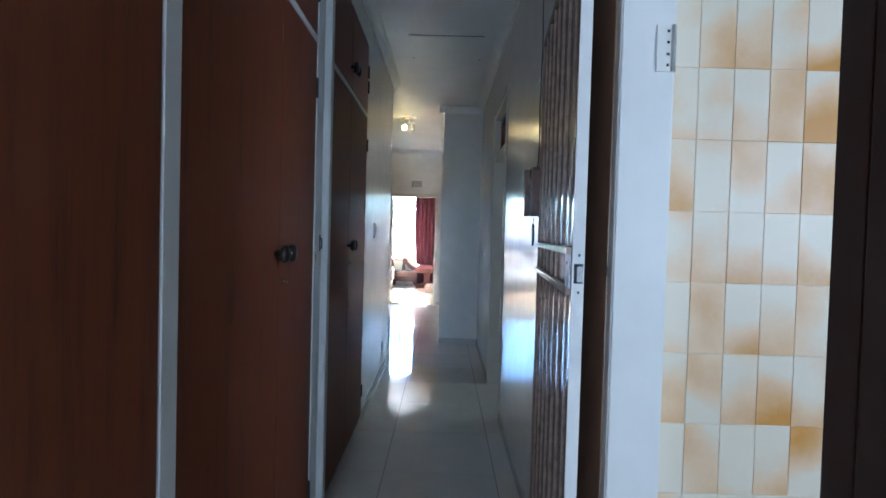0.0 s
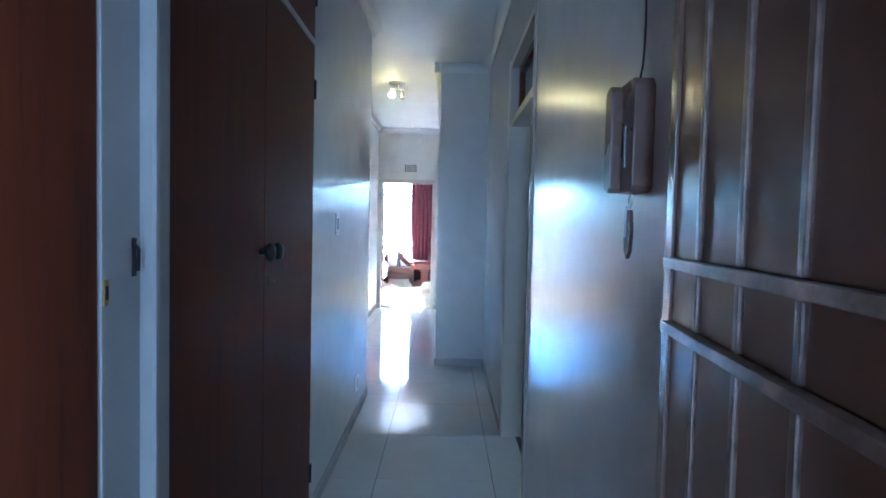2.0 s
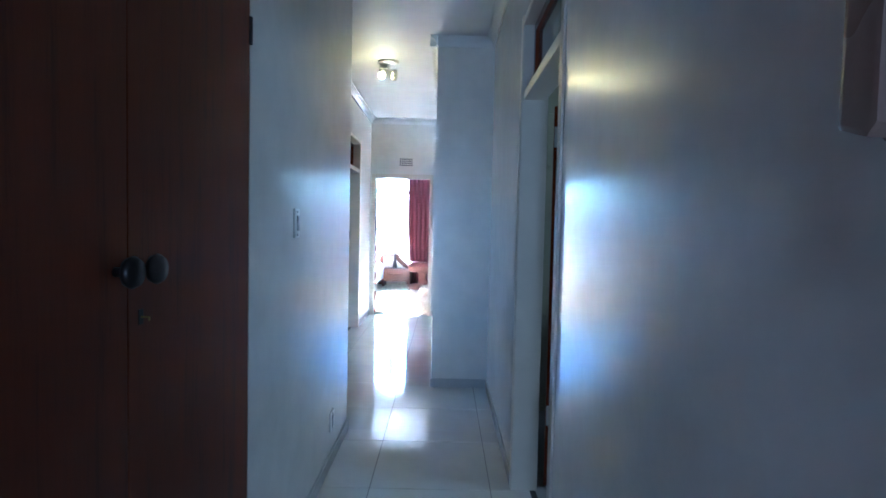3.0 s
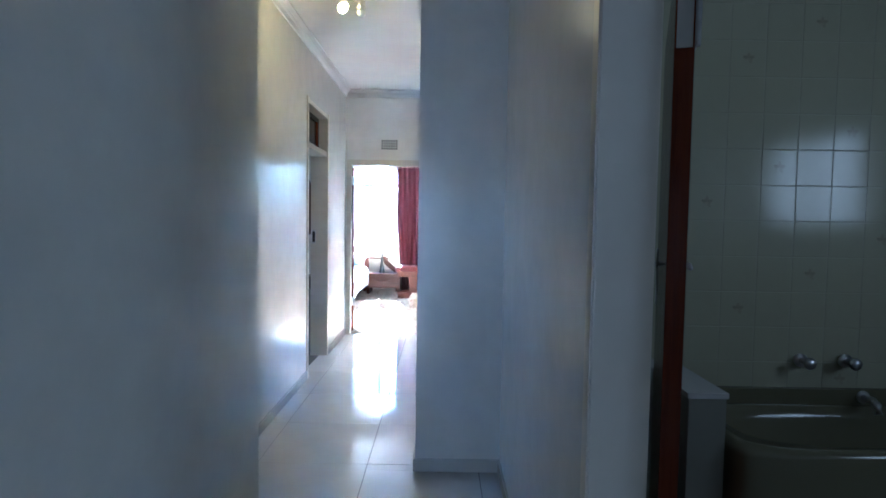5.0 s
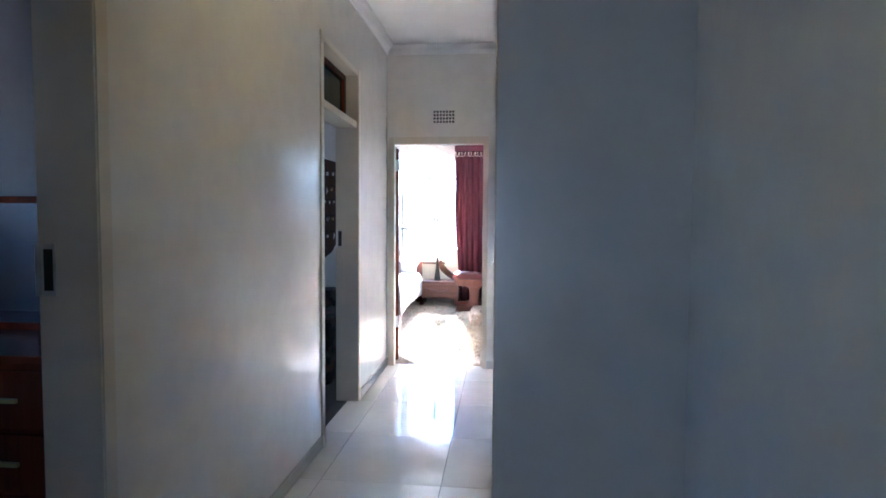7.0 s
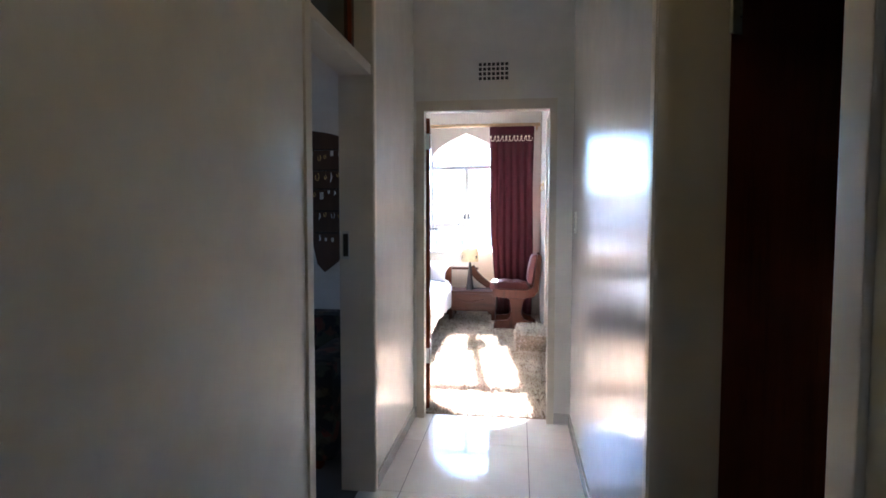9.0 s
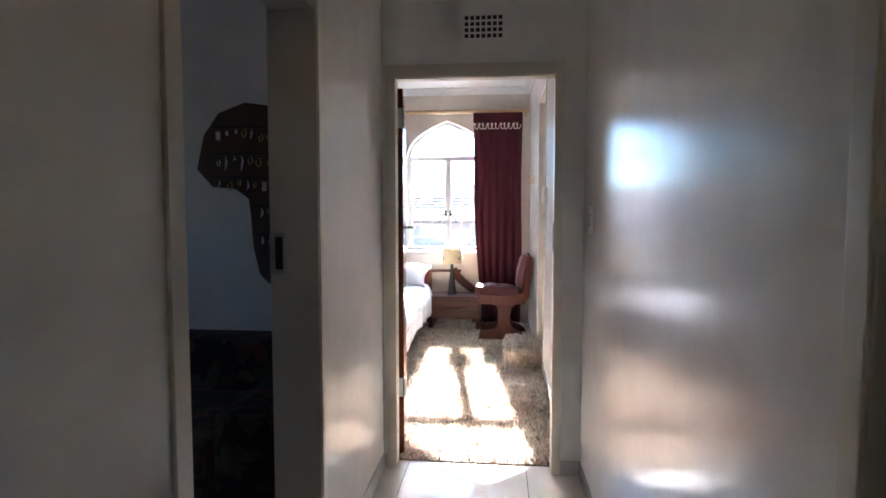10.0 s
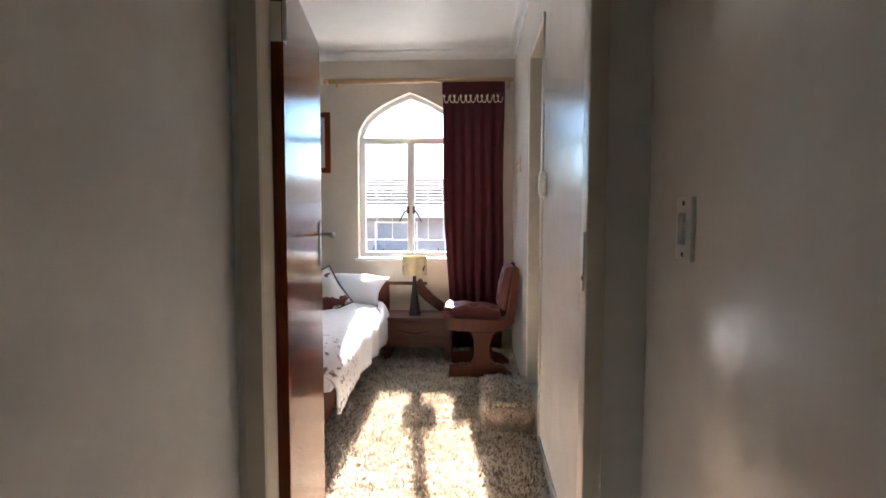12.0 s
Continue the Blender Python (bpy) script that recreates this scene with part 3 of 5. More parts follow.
latch = part("latch", box(GW + 0.0032, GW + 0.0045, 0.005, 0.026, 1.186, 1.232), M_BLACK, gate, "dark latch slot in the white edge")
part("bolt", box(GW + 0.0046, GW + 0.009, 0.012, 0.025, 1.19, 1.226, 0.001), M_LOCK, latch)
for z in (1.165, 1.252):
    part("screw", box(GW + 0.0032, GW + 0.0042, 0.014, 0.019, z - 0.003, z + 0.003), M_DARKM, latch)

bd = thing("brown_door", (XR - 0.002, 1.27, 0), "dark brown enamelled door lying open flat against the wall", "door")
part("leaf", box(-0.011, 0.0, 0.0, 0.86, 0.01, 2.07, 0.003), M_BROWNP, bd)
part("latch", box(-0.012, 0.0, -0.004, 0.008, 1.2, 1.225, 0.001), M_DARKM, bd)


# ---- small fittings of the corridor ----
def switch(name, place, turn, label, tall=0.115, wide=0.07):
    """A wall plate; its back is at y = 0 and it faces -y."""
    s = thing(name, place, label, "switch", turn=turn)
    part("plate", box(-wide / 2, wide / 2, -0.009, 0.0, -tall / 2, tall / 2, 0.003), M_PLASTW, s)
    part("rocker", box(-0.013, 0.013, -0.015, -0.009, -0.03, 0.03, 0.003), M_LOCK, s, "grey rocker")
    for z in (-tall * 0.4, tall * 0.4):
        part("screw", box(-0.004, 0.004, -0.0105, -0.009, z - 0.004, z + 0.004), M_DARKM, s)
    return s


switch("light_switch", (XL, 4.18, 1.305), 90, "white light switch plate on the glossy wall")
switch("wall_socket", (XL, 4.93, 0.24), 90, "small white socket plate low on the wall", 0.1, 0.1)
switch("light_switch", (XR2, 9.59, 1.255), -90, "white light switch plate beside the bedroom doorway", 0.12, 0.075)
bell = thing("door_chime", (0.22, 11.36, 1.43), "small white plastic box on the bedroom wall", "chime", turn=-90)
part("case", box(-0.025, 0.025, -0.035, 0.0, -0.07, 0.06, 0.012), M_PLASTW, bell)
part("cover", box(-0.017, 0.017, -0.039, -0.035, -0.05, 0.04, 0.002), M_PLASTW, bell)

ph = thing("wall_phone", (XR, 2.37, 1.382), "brown plastic intercom phone hanging on the wall", "phone", turn=-90)
part("body", prism([(-0.05, 0.03), (-0.025, 0.0), (0.05, 0.0), (0.062, 0.012), (0.062, 0.2), (0.05, 0.215), (-0.035, 0.215), (-0.052, 0.19)], "y", -0.04, 0.0, 0.004), M_PLASTB, ph)
part("handset", prism([(-0.04, 0.01), (-0.01, 0.0), (0.0, 0.01), (0.0, 0.2), (-0.01, 0.212), (-0.038, 0.205)], "y", -0.065, -0.041, 0.005), M_PLASTB, ph)
part("slot", box(0.012, 0.02, -0.043, -0.0402, 0.05, 0.13), M_LOCK, ph, "dull metal slot")
rng = random.Random(3)
cordp = [(0.0, -0.012, 0.214)]
for i in range(1, 22):
    cordp.append((0.012 * math.sin(i * 0.55) + 0.004 * i * 0.2, -0.008, 0.214 + i * 0.036))
part("cord", tube(cordp, 0.0022, 6), M_DARKM, ph, "thin loose cable", smooth=True)

kr = thing("key_bunch", (XR - 0.02, 2.37, 1.38), "bunch of keys and a tag hanging under the phone", "keys")
part("ring", tube([(0, 0.012 * math.sin(a), -0.012 + 0.012 * math.cos(a)) for a in np.linspace(0, 6.28, 13)], 0.0018, 6), M_STEEL, kr)
part("tag", prism([(-0.012, -0.03), (0.012, -0.03), (0.02, -0.07), (0.014, -0.112), (0.0, -0.128), (-0.014, -0.112), (-0.02, -0.07)], "x", -0.006, 0.002, 0.002), M_BOARD, kr, "dark carved wooden tag")
part("key", prism([(-0.006, -0.024), (0.006, -0.024), (0.006, -0.05), (0.002, -0.052), (0.002, -0.085), (-0.004, -0.085), (-0.004, -0.052), (-0.006, -0.05)], "x", -0.012, -0.0085), M_STEEL, kr)

cl = thing("ceiling_light", (-0.2, 7.08, CE), "two-spot ceiling light with one lit warm bulb", "ceiling light")
part("plate", lathe([(0.0, -0.026), (0.085, -0.024), (0.095, -0.012), (0.095, -0.0)], 28), M_STEEL, cl, smooth=True)
part("stem", tube([(0, 0, -0.02), (0, 0, -0.07)], 0.009), M_STEEL, cl)
part("arm", tube([(-0.05, -0.03, -0.07), (0.05, 0.03, -0.07)], 0.007), M_STEEL, cl)
for sx, mat in ((-1, "lit"), (1, "dull")):
    cup = lathe([(0.0, 0.06), (0.018, 0.058), (0.022, 0.04), (0.034, 0.0), (0.031, 0.0), (0.019, 0.04)], 20)
    bmesh.ops.transform(cup, matrix=pose(0.05 * sx, 0.03 * sx, -0.12, -28 if sx < 0 else 20, 0, 30), verts=cup.verts)
    spot = part("spot", cup, M_STEEL, cl, smooth=True)
    ball = lathe([(0.03 * math.sin(a), -0.03 * math.cos(a)) for a in np.linspace(0.02, 3.1, 10)], 18)
    bmesh.ops.translate(ball, vec=(0.05 * sx - (0.006 if sx < 0 else 0), 0.03 * sx - (0.01 if sx < 0 else -0.008), -0.135), verts=ball.verts)
    part("bulb", ball, M_BULB if mat == "lit" else M_STEEL, spot, "glowing warm bulb" if mat == "lit" else "unlit bulb", smooth=True)

vent = thing("air_vent", (-0.222, Y_END, 2.176), "plaster air brick with rows of small square holes", "vent")
part("backing", box(-0.09, 0.09, -0.002, -0.0005, -0.055, 0.055), M_BLACK, vent)
for i in range(8):
    x = -0.094 + i * 0.188 / 7
    part("bar", box(x - 0.0042, x + 0.0042, -0.008, -0.0021, -0.062, 0.062), M_WALL, vent)
for i in range(5):
    z = -0.0565 + i * 0.113 / 4
    part("bar", box(-0.1, 0.1, -0.0075, -0.0025, z - 0.0042, z + 0.0042), M_WALL, vent)

hatch = thing("ceiling_hatch", (0.27, 4.35, CE), "white painted ceiling hatch with a dark joint", "hatch")
part("panel", box(-0.27, 0.27, -0.27, 0.27, -0.008, -0.0005, 0.002), M_CEIL, hatch)
for q in ((-0.285, 0.285, -0.277, -0.271), (-0.285, 0.285, 0.271, 0.277)):
    part("joint", box(*q, -0.004, -0.0005), M_DARKM, hatch)


# ---- skirting and cornice ----
def run(name, kind_label, x0, y0, x1, y1, side, prof, mat, cat):
    """A moulding along a wall from one point to another; side: the way it stands off the wall."""
    bm = bmesh.new()
    a, b = Vector((x0, y0, 0)), Vector((x1, y1, 0))
    n = Vector((*side, 0))
    r0 = [bm.verts.new(a + n * d + Vector((0, 0, z))) for d, z in prof]
    r1 = [bm.verts.new(b + n * d + Vector((0, 0, z))) for d, z in prof]
    k = len(prof)
    for i in range(k):
        bm.faces.new((r0[i], r0[(i + 1) % k], r1[(i + 1) % k], r1[i]))
    bm.faces.new(r0)
    bm.faces.new(r1)
    return structure(name, bm, mat, kind_label, cat)


SK = [(0.0005, 0.0), (0.011, 0.0), (0.011, 0.064), (0.008, 0.068), (0.0005, 0.068)]
CV = [(0.0005, CE - 0.0005), (0.0005, CE - 0.075), (0.012, CE - 0.075), (0.014, CE - 0.066), (0.02, CE - 0.045), (0.034, CE - 0.026), (0.055, CE - 0.014), (0.064, CE - 0.012), (0.064, CE - 0.0005)]
LEFT, RIGHT, AHEAD, BACK = (-1, 0), (1, 0), (0, 1), (0, -1)
for x0, y0, x1, y1, side in (
    (XL, 3.67, XL, Y_COR, RIGHT), (XL2, Y_COR, XL, Y_COR, AHEAD), (XL2, DOOR_D[1] + 0.013, XL2, DOOR_B[0] - 0.013, RIGHT),
    (XL2, DOOR_B[1] + 0.013, XL2, Y_END, RIGHT), (XL2 + 0.011, Y_END, EX0 - 0.021, Y_END, BACK), (EX1 + 0.015, Y_END, XR2 - 0.011, Y_END, BACK),
    (XR2, DOOR_C[1] + 0.013, XR2, Y_END, LEFT), (XR2, Y_PIL, XR2, DOOR_C[0] - 0.013, LEFT), (XR2 - 0.011, Y_PIL, XR - 0.011, Y_PIL, BACK),
    (XR, DOOR_A[1] + 0.013, XR, Y_PIL, LEFT), (XR, 2.2, XR, DOOR_A[0] - 0.013, LEFT), (0.22, Y_END + 0.145, 0.22, DOOR_F[0] - 0.013, LEFT)):
    run("baseboard", "grey-cream tile skirting along the wall", x0, y0, x1, y1, side, SK, M_SKIRT, "skirting")
for x0, y0, x1, y1, side in (
    (XL, -2.6, XL, Y_COR + 0.064, RIGHT), (XL2, Y_COR, XL, Y_COR, AHEAD), (XL2, Y_COR, XL2, Y_END, RIGHT), (XL2, Y_END, XR2, Y_END, BACK),
    (XR2, Y_PIL - 0.064, XR2, Y_END, LEFT), (XR2 - 0.064, Y_PIL, XR, Y_PIL, BACK), (XR, -2.6, XR, Y_PIL, LEFT),
    (-4.0, Y_WIN, 0.22, Y_WIN, BACK), (0.22, Y_END + 0.14, 0.22, Y_WIN, LEFT), (-4.0, Y_END + 0.14, 0.22, Y_END + 0.14, AHEAD)):
    run("cornice", "white plaster cove cornice", x0, y0, x1, y1, side, CV, M_CEIL, "cornice")
frame_x("door_frame_ensuite", 0.22, 0.37, *DOOR_F, TOP_FAN, None, "cream steel frame of the bedroom side doorway")

# ---- bedroom window ----
M_WINP = surface("window_white_paint", (0.78, 0.78, 0.77), 0.35, vary=0.04)
win = tagged(new("window_1"), "white pointed-arch steel window with two casements", "window", kind="structure")
WY = Y_WIN + 0.1


def band(x0, x1, z0, zs, zt, w, y0, y1):
    """A frame of width w that follows the pointed arch."""
    outer = [(x0, z0), *arch_points(x0, x1, zs, zt), (x1, z0)]
    inner = [(x0 + w, z0 + w), *arch_points(x0 + w, x1 - w, zs, zt - w * 1.15), (x1 - w, z0 + w)]
    bm = bmesh.new()
    o0, o1 = ([bm.verts.new((x, y, z)) for x, z in outer] for y in (y0, y1))
    i0, i1 = ([bm.verts.new((x, y, z)) for x, z in inner] for y in (y0, y1))
    n = len(outer)
    for k in range(n):
        j = (k + 1) % n
        bm.faces.new((o0[k], o0[j], i0[j], i0[k]))
        bm.faces.new((o1[k], o1[j], i1[j], i1[k]))
        bm.faces.new((i0[k], i0[j], i1[j], i1[k]))
        bm.faces.new((o0[k], o0[j], o1[j], o1[k]))
    return bm


ZT = 1.975
part("window_frame", band(WX0 + 0.004, WX1 - 0.004, WZ0 + 0.004, WZS, WZT - 0.004, 0.035, WY - 0.015, WY + 0.025), M_WINP, win)
part("transom", box(WX0 + 0.039, WX1 - 0.039, WY - 0.018, WY + 0.022, ZT - 0.02, ZT + 0.02, 0.003), M_WINP, win)
part("mullion", box(WXC - 0.015, WXC + 0.015, WY - 0.016, WY + 0.02, WZ0 + 0.039, ZT - 0.02, 0.003), M_WINP, win)
part("window_sill", box(WX0 - 0.03, WX1 + 0.03, Y_WIN - 0.025, WY - 0.016, WZ0 - 0.025, WZ0 + 0.002, 0.004), M_WINP, win)
for x0, x1 in ((WX0 + 0.04, WXC - 0.016), (WXC + 0.016, WX1 - 0.04)):
    c = part("casement", box(x0, x0 + 0.018, WY - 0.022, WY + 0.012, WZ0 + 0.04, ZT - 0.021, 0.002), M_WINP, win)
    part("casement_stile", box(x1 - 0.018, x1, WY - 0.022, WY + 0.012, WZ0 + 0.04, ZT - 0.021, 0.002), M_WINP, c)
    part("casement_rail", box(x0 + 0.018, x1 - 0.018, WY - 0.022, WY + 0.012, WZ0 + 0.04, WZ0 + 0.058, 0.002), M_WINP, c)
    part("casement_rail", box(x0 + 0.018, x1 - 0.018, WY - 0.022, WY + 0.012, ZT - 0.039, ZT - 0.021, 0.002), M_WINP, c)
    g = part("pane", box(x0 + 0.018, x1 - 0.018, WY - 0.002, WY + 0.001, WZ0 + 0.058, ZT - 0.039), M_PANE, c)
    g.visible_shadow = False
    inner = x1 < WXC
    s = 1 if inner else -1
    hx = (x1 - 0.012) if inner else (x0 + 0.012)
    h = part("handle", tube([(hx, WY - 0.018, 1.305), (hx, WY - 0.05, 1.3), (hx - s * 0.03, WY - 0.055, 1.285), (hx - s * 0.08, WY - 0.055, 1.19)], [0.008, 0.008, 0.009, 0.005]), M_DARKM, c, "dark cast window handle", smooth=True)
    part("handle_base", box(hx - 0.012, hx + 0.012, WY - 0.028, WY - 0.0225, 1.27, 1.34, 0.002), M_DARKM, h)
    mx = (x0 + x1) / 2 - s * 0.03
    st = part("stay", tube([(mx - 0.16, WY - 0.03, WZ0 + 0.052), (mx + 0.16, WY - 0.03, WZ0 + 0.052)], 0.004, 6), M_DARKM, c, "dark casement stay")
    part("peg", lathe([(0.0, -0.012), (0.01, -0.012), (0.006, 0.0), (0.006, 0.02), (0.011, 0.03), (0.0, 0.036)], 10, (mx, WY - 0.034, WZ0 + 0.06)), M_DARKM, st)
ap = arch_points(WX0 + 0.04, WX1 - 0.04, WZS, WZT - 0.048)
g = part("pane", prism([(WX0 + 0.04, ZT + 0.02), *[(x, max(z, ZT + 0.021)) for x, z in ap], (WX1 - 0.04, ZT + 0.02)], "y", WY - 0.001, WY + 0.002), M_PANE, win)
g.visible_shadow = False
bars = thing("burglar_bars", (0, WY + 0.07, 0), "thin white burglar bars outside the lower window", "bars")
XS = [WX0 + 0.001, -1.11, -0.955, -0.76, -0.60, -0.45, WX1 - 0.001]
for z in (1.01,):
    part("bar", tube([(XS[0], 0, z), (XS[-1], 0, z)], 0.0042, 6), M_WINP, bars)
for x in XS[1:-1]:
    part("bar", tube([(x, 0, 1.01), (x, 0, 1.5)], 0.0042, 6), M_WINP, bars)
for x0, x1 in ((XS[1], XS[2]), (XS[4], XS[5])):
    part("bar", tube([(x0, 0, 1.26), (x1, 0, 1.26)], 0.0042, 6), M_WINP, bars)
for x in (XS[0], XS[-1]):
    part("bracket", tube([(x, 0, 1.01), (x, -0.05, 1.01)], 0.0042, 6), M_WINP, bars)
part("bar", tube([(XS[0], 0, 1.5), (XS[-1], 0, 1.5)], 0.0042, 6), M_WINP, bars)


# ---- curtain and rod ----
def pleats(x0, x1, z0, z1, y, amp, waves, seed):
    rg = random.Random(seed)
    bm = bmesh.new()
    nx, nz = waves * 8, 14
    ph = [rg.uniform(-0.6, 0.6) for _ in range(waves + 2)]
    grid = []
    for j in range(nz + 1):
        v = j / nz
        row = []
        for i in range(nx + 1):
            u = i / nx
            k = u * waves
            w = math.sin(2 * math.pi * k + ph[int(k)] * 0.8)
            sway = 0.1 * (1 - v) ** 2 * (1 - u)
            row.append(bm.verts.new((x0 + sway + (x1 - x0 - sway) * u + 0.006 * math.sin(9 * v + 5 * u), y + amp * (0.55 + 0.45 * (1 - v)) * w, z0 + (z1 - z0) * v)))
        grid.append(row)
    for r0, r1 in zip(grid, grid[1:]):
        for i in range(nx):
            bm.faces.new((r0[i], r0[i + 1], r1[i + 1], r1[i]))
    return bm


ct = thing("curtain", (0, 0, -0.042), "drawn-back maroon velvet curtain with a looped cream trim", "curtain")
cloth = part("cloth", pleats(-0.445, 0.12, 0.055, 2.49, Y_WIN - 0.14, 0.017, 6, 5), M_CURT, ct, smooth=True)
cloth.modifiers.new("thick", "SOLIDIFY").thickness = 0.004
part("heading", box(-0.445, 0.12, Y_WIN - 0.172, Y_WIN - 0.115, 2.40, 2.505, 0.008), M_CURT, ct)
loops = []
for i in range(11):
    x0 = -0.425 + i * 0.049 + 0.006 * math.sin(i * 2.3)
    pts = [(x0 + 0.021 - 0.021 * math.cos(a), Y_WIN - 0.186, 2.365 - 0.05 * math.sin(a) ** 0.7) for a in np.linspace(0.02, 3.12, 9)]
    lp = part("loop", tube(pts, 0.0045, 6), M_CREAMT, ct, smooth=True)
    part("tuft", lathe([(0.0, -0.014), (0.011, -0.008), (0.011, 0.008), (0.0, 0.014)], 8, (x0, Y_WIN - 0.187, 2.372)), M_CREAMT, lp, smooth=True)
rod = thing("curtain_rod", (0, 0, -0.042), "light pine curtain rod with turned ends over the window", "curtain rod")
part("pole", tube([(-1.5, Y_WIN - 0.12, 2.53), (0.2, Y_WIN - 0.12, 2.53)], 0.024, 14), M_ROD, rod, smooth=True)
fin = lathe([(0.0, 0.0), (0.026, 0.008), (0.033, 0.03), (0.024, 0.05), (0.02, 0.055)], 16)
bmesh.ops.transform(fin, matrix=pose(-1.55, Y_WIN - 0.12, 2.53, 0, 90, 0), verts=fin.verts)
part("finial", fin, M_ROD, rod, smooth=True)
for x in (-1.42, 0.16):
    part("bracket", box(x - 0.012, x + 0.012, Y_WIN - 0.14, Y_WIN - 0.001, 2.47, 2.507, 0.003), M_ROD, rod)

# ---- bed ----
bed = thing("bed", (-1.66, 12.55, 0), "double bed with a white duvet hanging over its oak base", "bed")
part("base", box(-0.68, 0.66, -0.95, 0.95, 0.08, 0.24, 0.01), M_PINE, bed)
for sx in (-0.6, 0.58):
    for sy in (-0.85, 0.85):
        part("leg", box(sx - 0.035, sx + 0.035, sy - 0.035, sy + 0.035, 0.0, 0.085, 0.004), M_PINE, bed)
part("mattress", box(-0.7, 0.7, -0.96, 0.96, 0.24, 0.43, 0.04), M_BEDDING, bed)


def duvet(hx, y0, y1, top, hang):
    bm = bmesh.new()
    us = np.concatenate((np.linspace(-1.30, -1, 7)[:-1], np.linspace(-1, 1, 25), np.linspace(1, 1.30, 10)[1:]))
    n = 46
    grid = []
    for j in range(n + 1):
        v = j / n
        row = []
        for u in us:
            a = abs(u)
            y = y0 + (y1 - y0) * v
            puff = 0.022 * noise.noise(Vector((u * 2.2, y * 2.5, 1.0))) + 0.008 * noise.noise(Vector((u * 8, y * 8, 4.0)))
            if a <= 1:
                x, z = u * hx, top + puff + 0.02 * (1 - a ** 6)
            else:
                d = (a - 1) / 0.30
                fold = 0.012 * d * math.sin(y * 13 + 2.2 * math.sin(y * 4)) + 0.003 * d * math.sin(y * 31)
                x = math.copysign(hx + 0.055 * min(1, d * 3) ** 0.6 + fold, u)
                z = top + puff * (1 - d) - hang * d * (1.0 + 0.04 * math.sin(y * 2.6))
            if v < 0.12:
                e = 1 - v / 0.12
                z -= 0.1 * e ** 2 if a <= 1 else (0.1 - 0.06 * d) * e ** 2
            row.append(bm.verts.new((x, y, max(z, 0.06))))
        grid.append(row)
    for r0, r1 in zip(grid, grid[1:]):
        for i in range(len(us) - 1):
            bm.faces.new((r0[i], r0[i + 1], r1[i + 1], r1[i]))
    return bm


dv = tagged(part("duvet", duvet(0.705, -1.08, 0.72, 0.475, 0.27), M_DUVET, smooth=True), "white duvet with a brown flower print spread over the bed", "duvet")
dv.location = (-1.66, 12.55, 0)
dv.modifiers.new("thick", "SOLIDIFY").thickness = -0.02


def pillow(name, place, w, d, h, mat, label, rx=0.0, rz=0.0, piping=None, spin=0.0):
    bm = bmesh.new()
    n = 16
    shells = []
    for s in (1, -1):
        g = []
        for j in range(n + 1):
            row = []
            for i in range(n + 1):
                u, v = 2 * i / n - 1, 2 * j / n - 1
                t = max(0.0, (1 - abs(u) ** 2.6) * (1 - abs(v) ** 2.6)) ** 0.8
                pin = 1 - 0.1 * (1 - u * u) * abs(v) ** 3 - 0.13 * (1 - v * v) * abs(u) ** 3
                row.append(bm.verts.new((u * w / 2 * pin, v * d / 2 * pin, s * (0.004 + h / 2 * t * (1 + 0.12 * noise.noise(Vector((u * 2, v * 2, s))))))))
            g.append(row)
        shells.append(g)
        for r0, r1 in zip(g, g[1:]):
            for i in range(n):
                q = (r0[i], r0[i + 1], r1[i + 1], r1[i])
                bm.faces.new(q if s > 0 else q[::-1])
    bmesh.ops.remove_doubles(bm, verts=bm.verts, dist=0.0085)
    turned = Matrix.Rotation(radians(spin), 4, "Z")
    bmesh.ops.transform(bm, matrix=turned, verts=bm.verts)
    ob = tagged(part(name, bm, mat, smooth=True), label, "pillow")
    ob.matrix_basis = pose(*place, rx, 0, rz)
    if piping:
        e = [turned @ Vector((u * w / 2, v * d / 2, 0)) for u, v in ((-1, -1), (0, -0.93), (1, -1), (0.93, 0), (1, 1), (0, 0.93), (-1, 1), (-0.93, 0), (-1, -1))]
        part("piping", tube(e, 0.006, 6), piping, ob)
    return ob


pillow("pillow", (-1.27, 13.26, 0.60), 0.70, 0.46, 0.22, M_BEDDING, "plump white cotton pillow propped at the bed head", 26, -4)
pillow("cushion", (-1.40, 12.9, 0.62), 0.4, 0.4, 0.12, M_CUSH, "white cushion with a dark red embroidered patch", 52, 14, M_DARKM, 28)
pillow("pillow", (-1.95, 13.24, 0.62), 0.68, 0.44, 0.22, M_BEDDING, "plump white cotton pillow propped at the bed head", 48, 0)

# ---- headboard unit, nightstand, lamp ----
hb = thing("headboard", (0, 0, 0), "oak headboard rail, colour dimmed for shade, with a curved end sweeping down", "headboard")
part("post", prism([(-1.03, 0.0), (-0.95, 0.0), (-0.93, 0.3), (-0.925, 0.5), (-0.93, 0.64), (-0.96, 0.665), (-1.0, 0.64), (-1.04, 0.5)], "y", 13.52, 13.57, 0.006), M_PINEZ, hb)
part("rail", box(-2.3, -0.58, 13.575, 13.605, 0.61, 0.64, 0.004), M_PINE, hb)
part("panel", box(-2.3, -1.04, 13.53, 13.565, 0.3, 0.66, 0.008), M_PINE, hb)
arm = []
for t in np.linspace(0, 1, 14):
    arm.append((-0.63 + 0.34 * t, 0.655 - 0.27 * (t ** 0.75) - 0.02 * math.sin(math.pi * t)))
lower = [(x - 0.055 * (1 - 0.6 * i / 13), z - 0.075 - 0.0 * i) for i, (x, z) in enumerate(arm)]
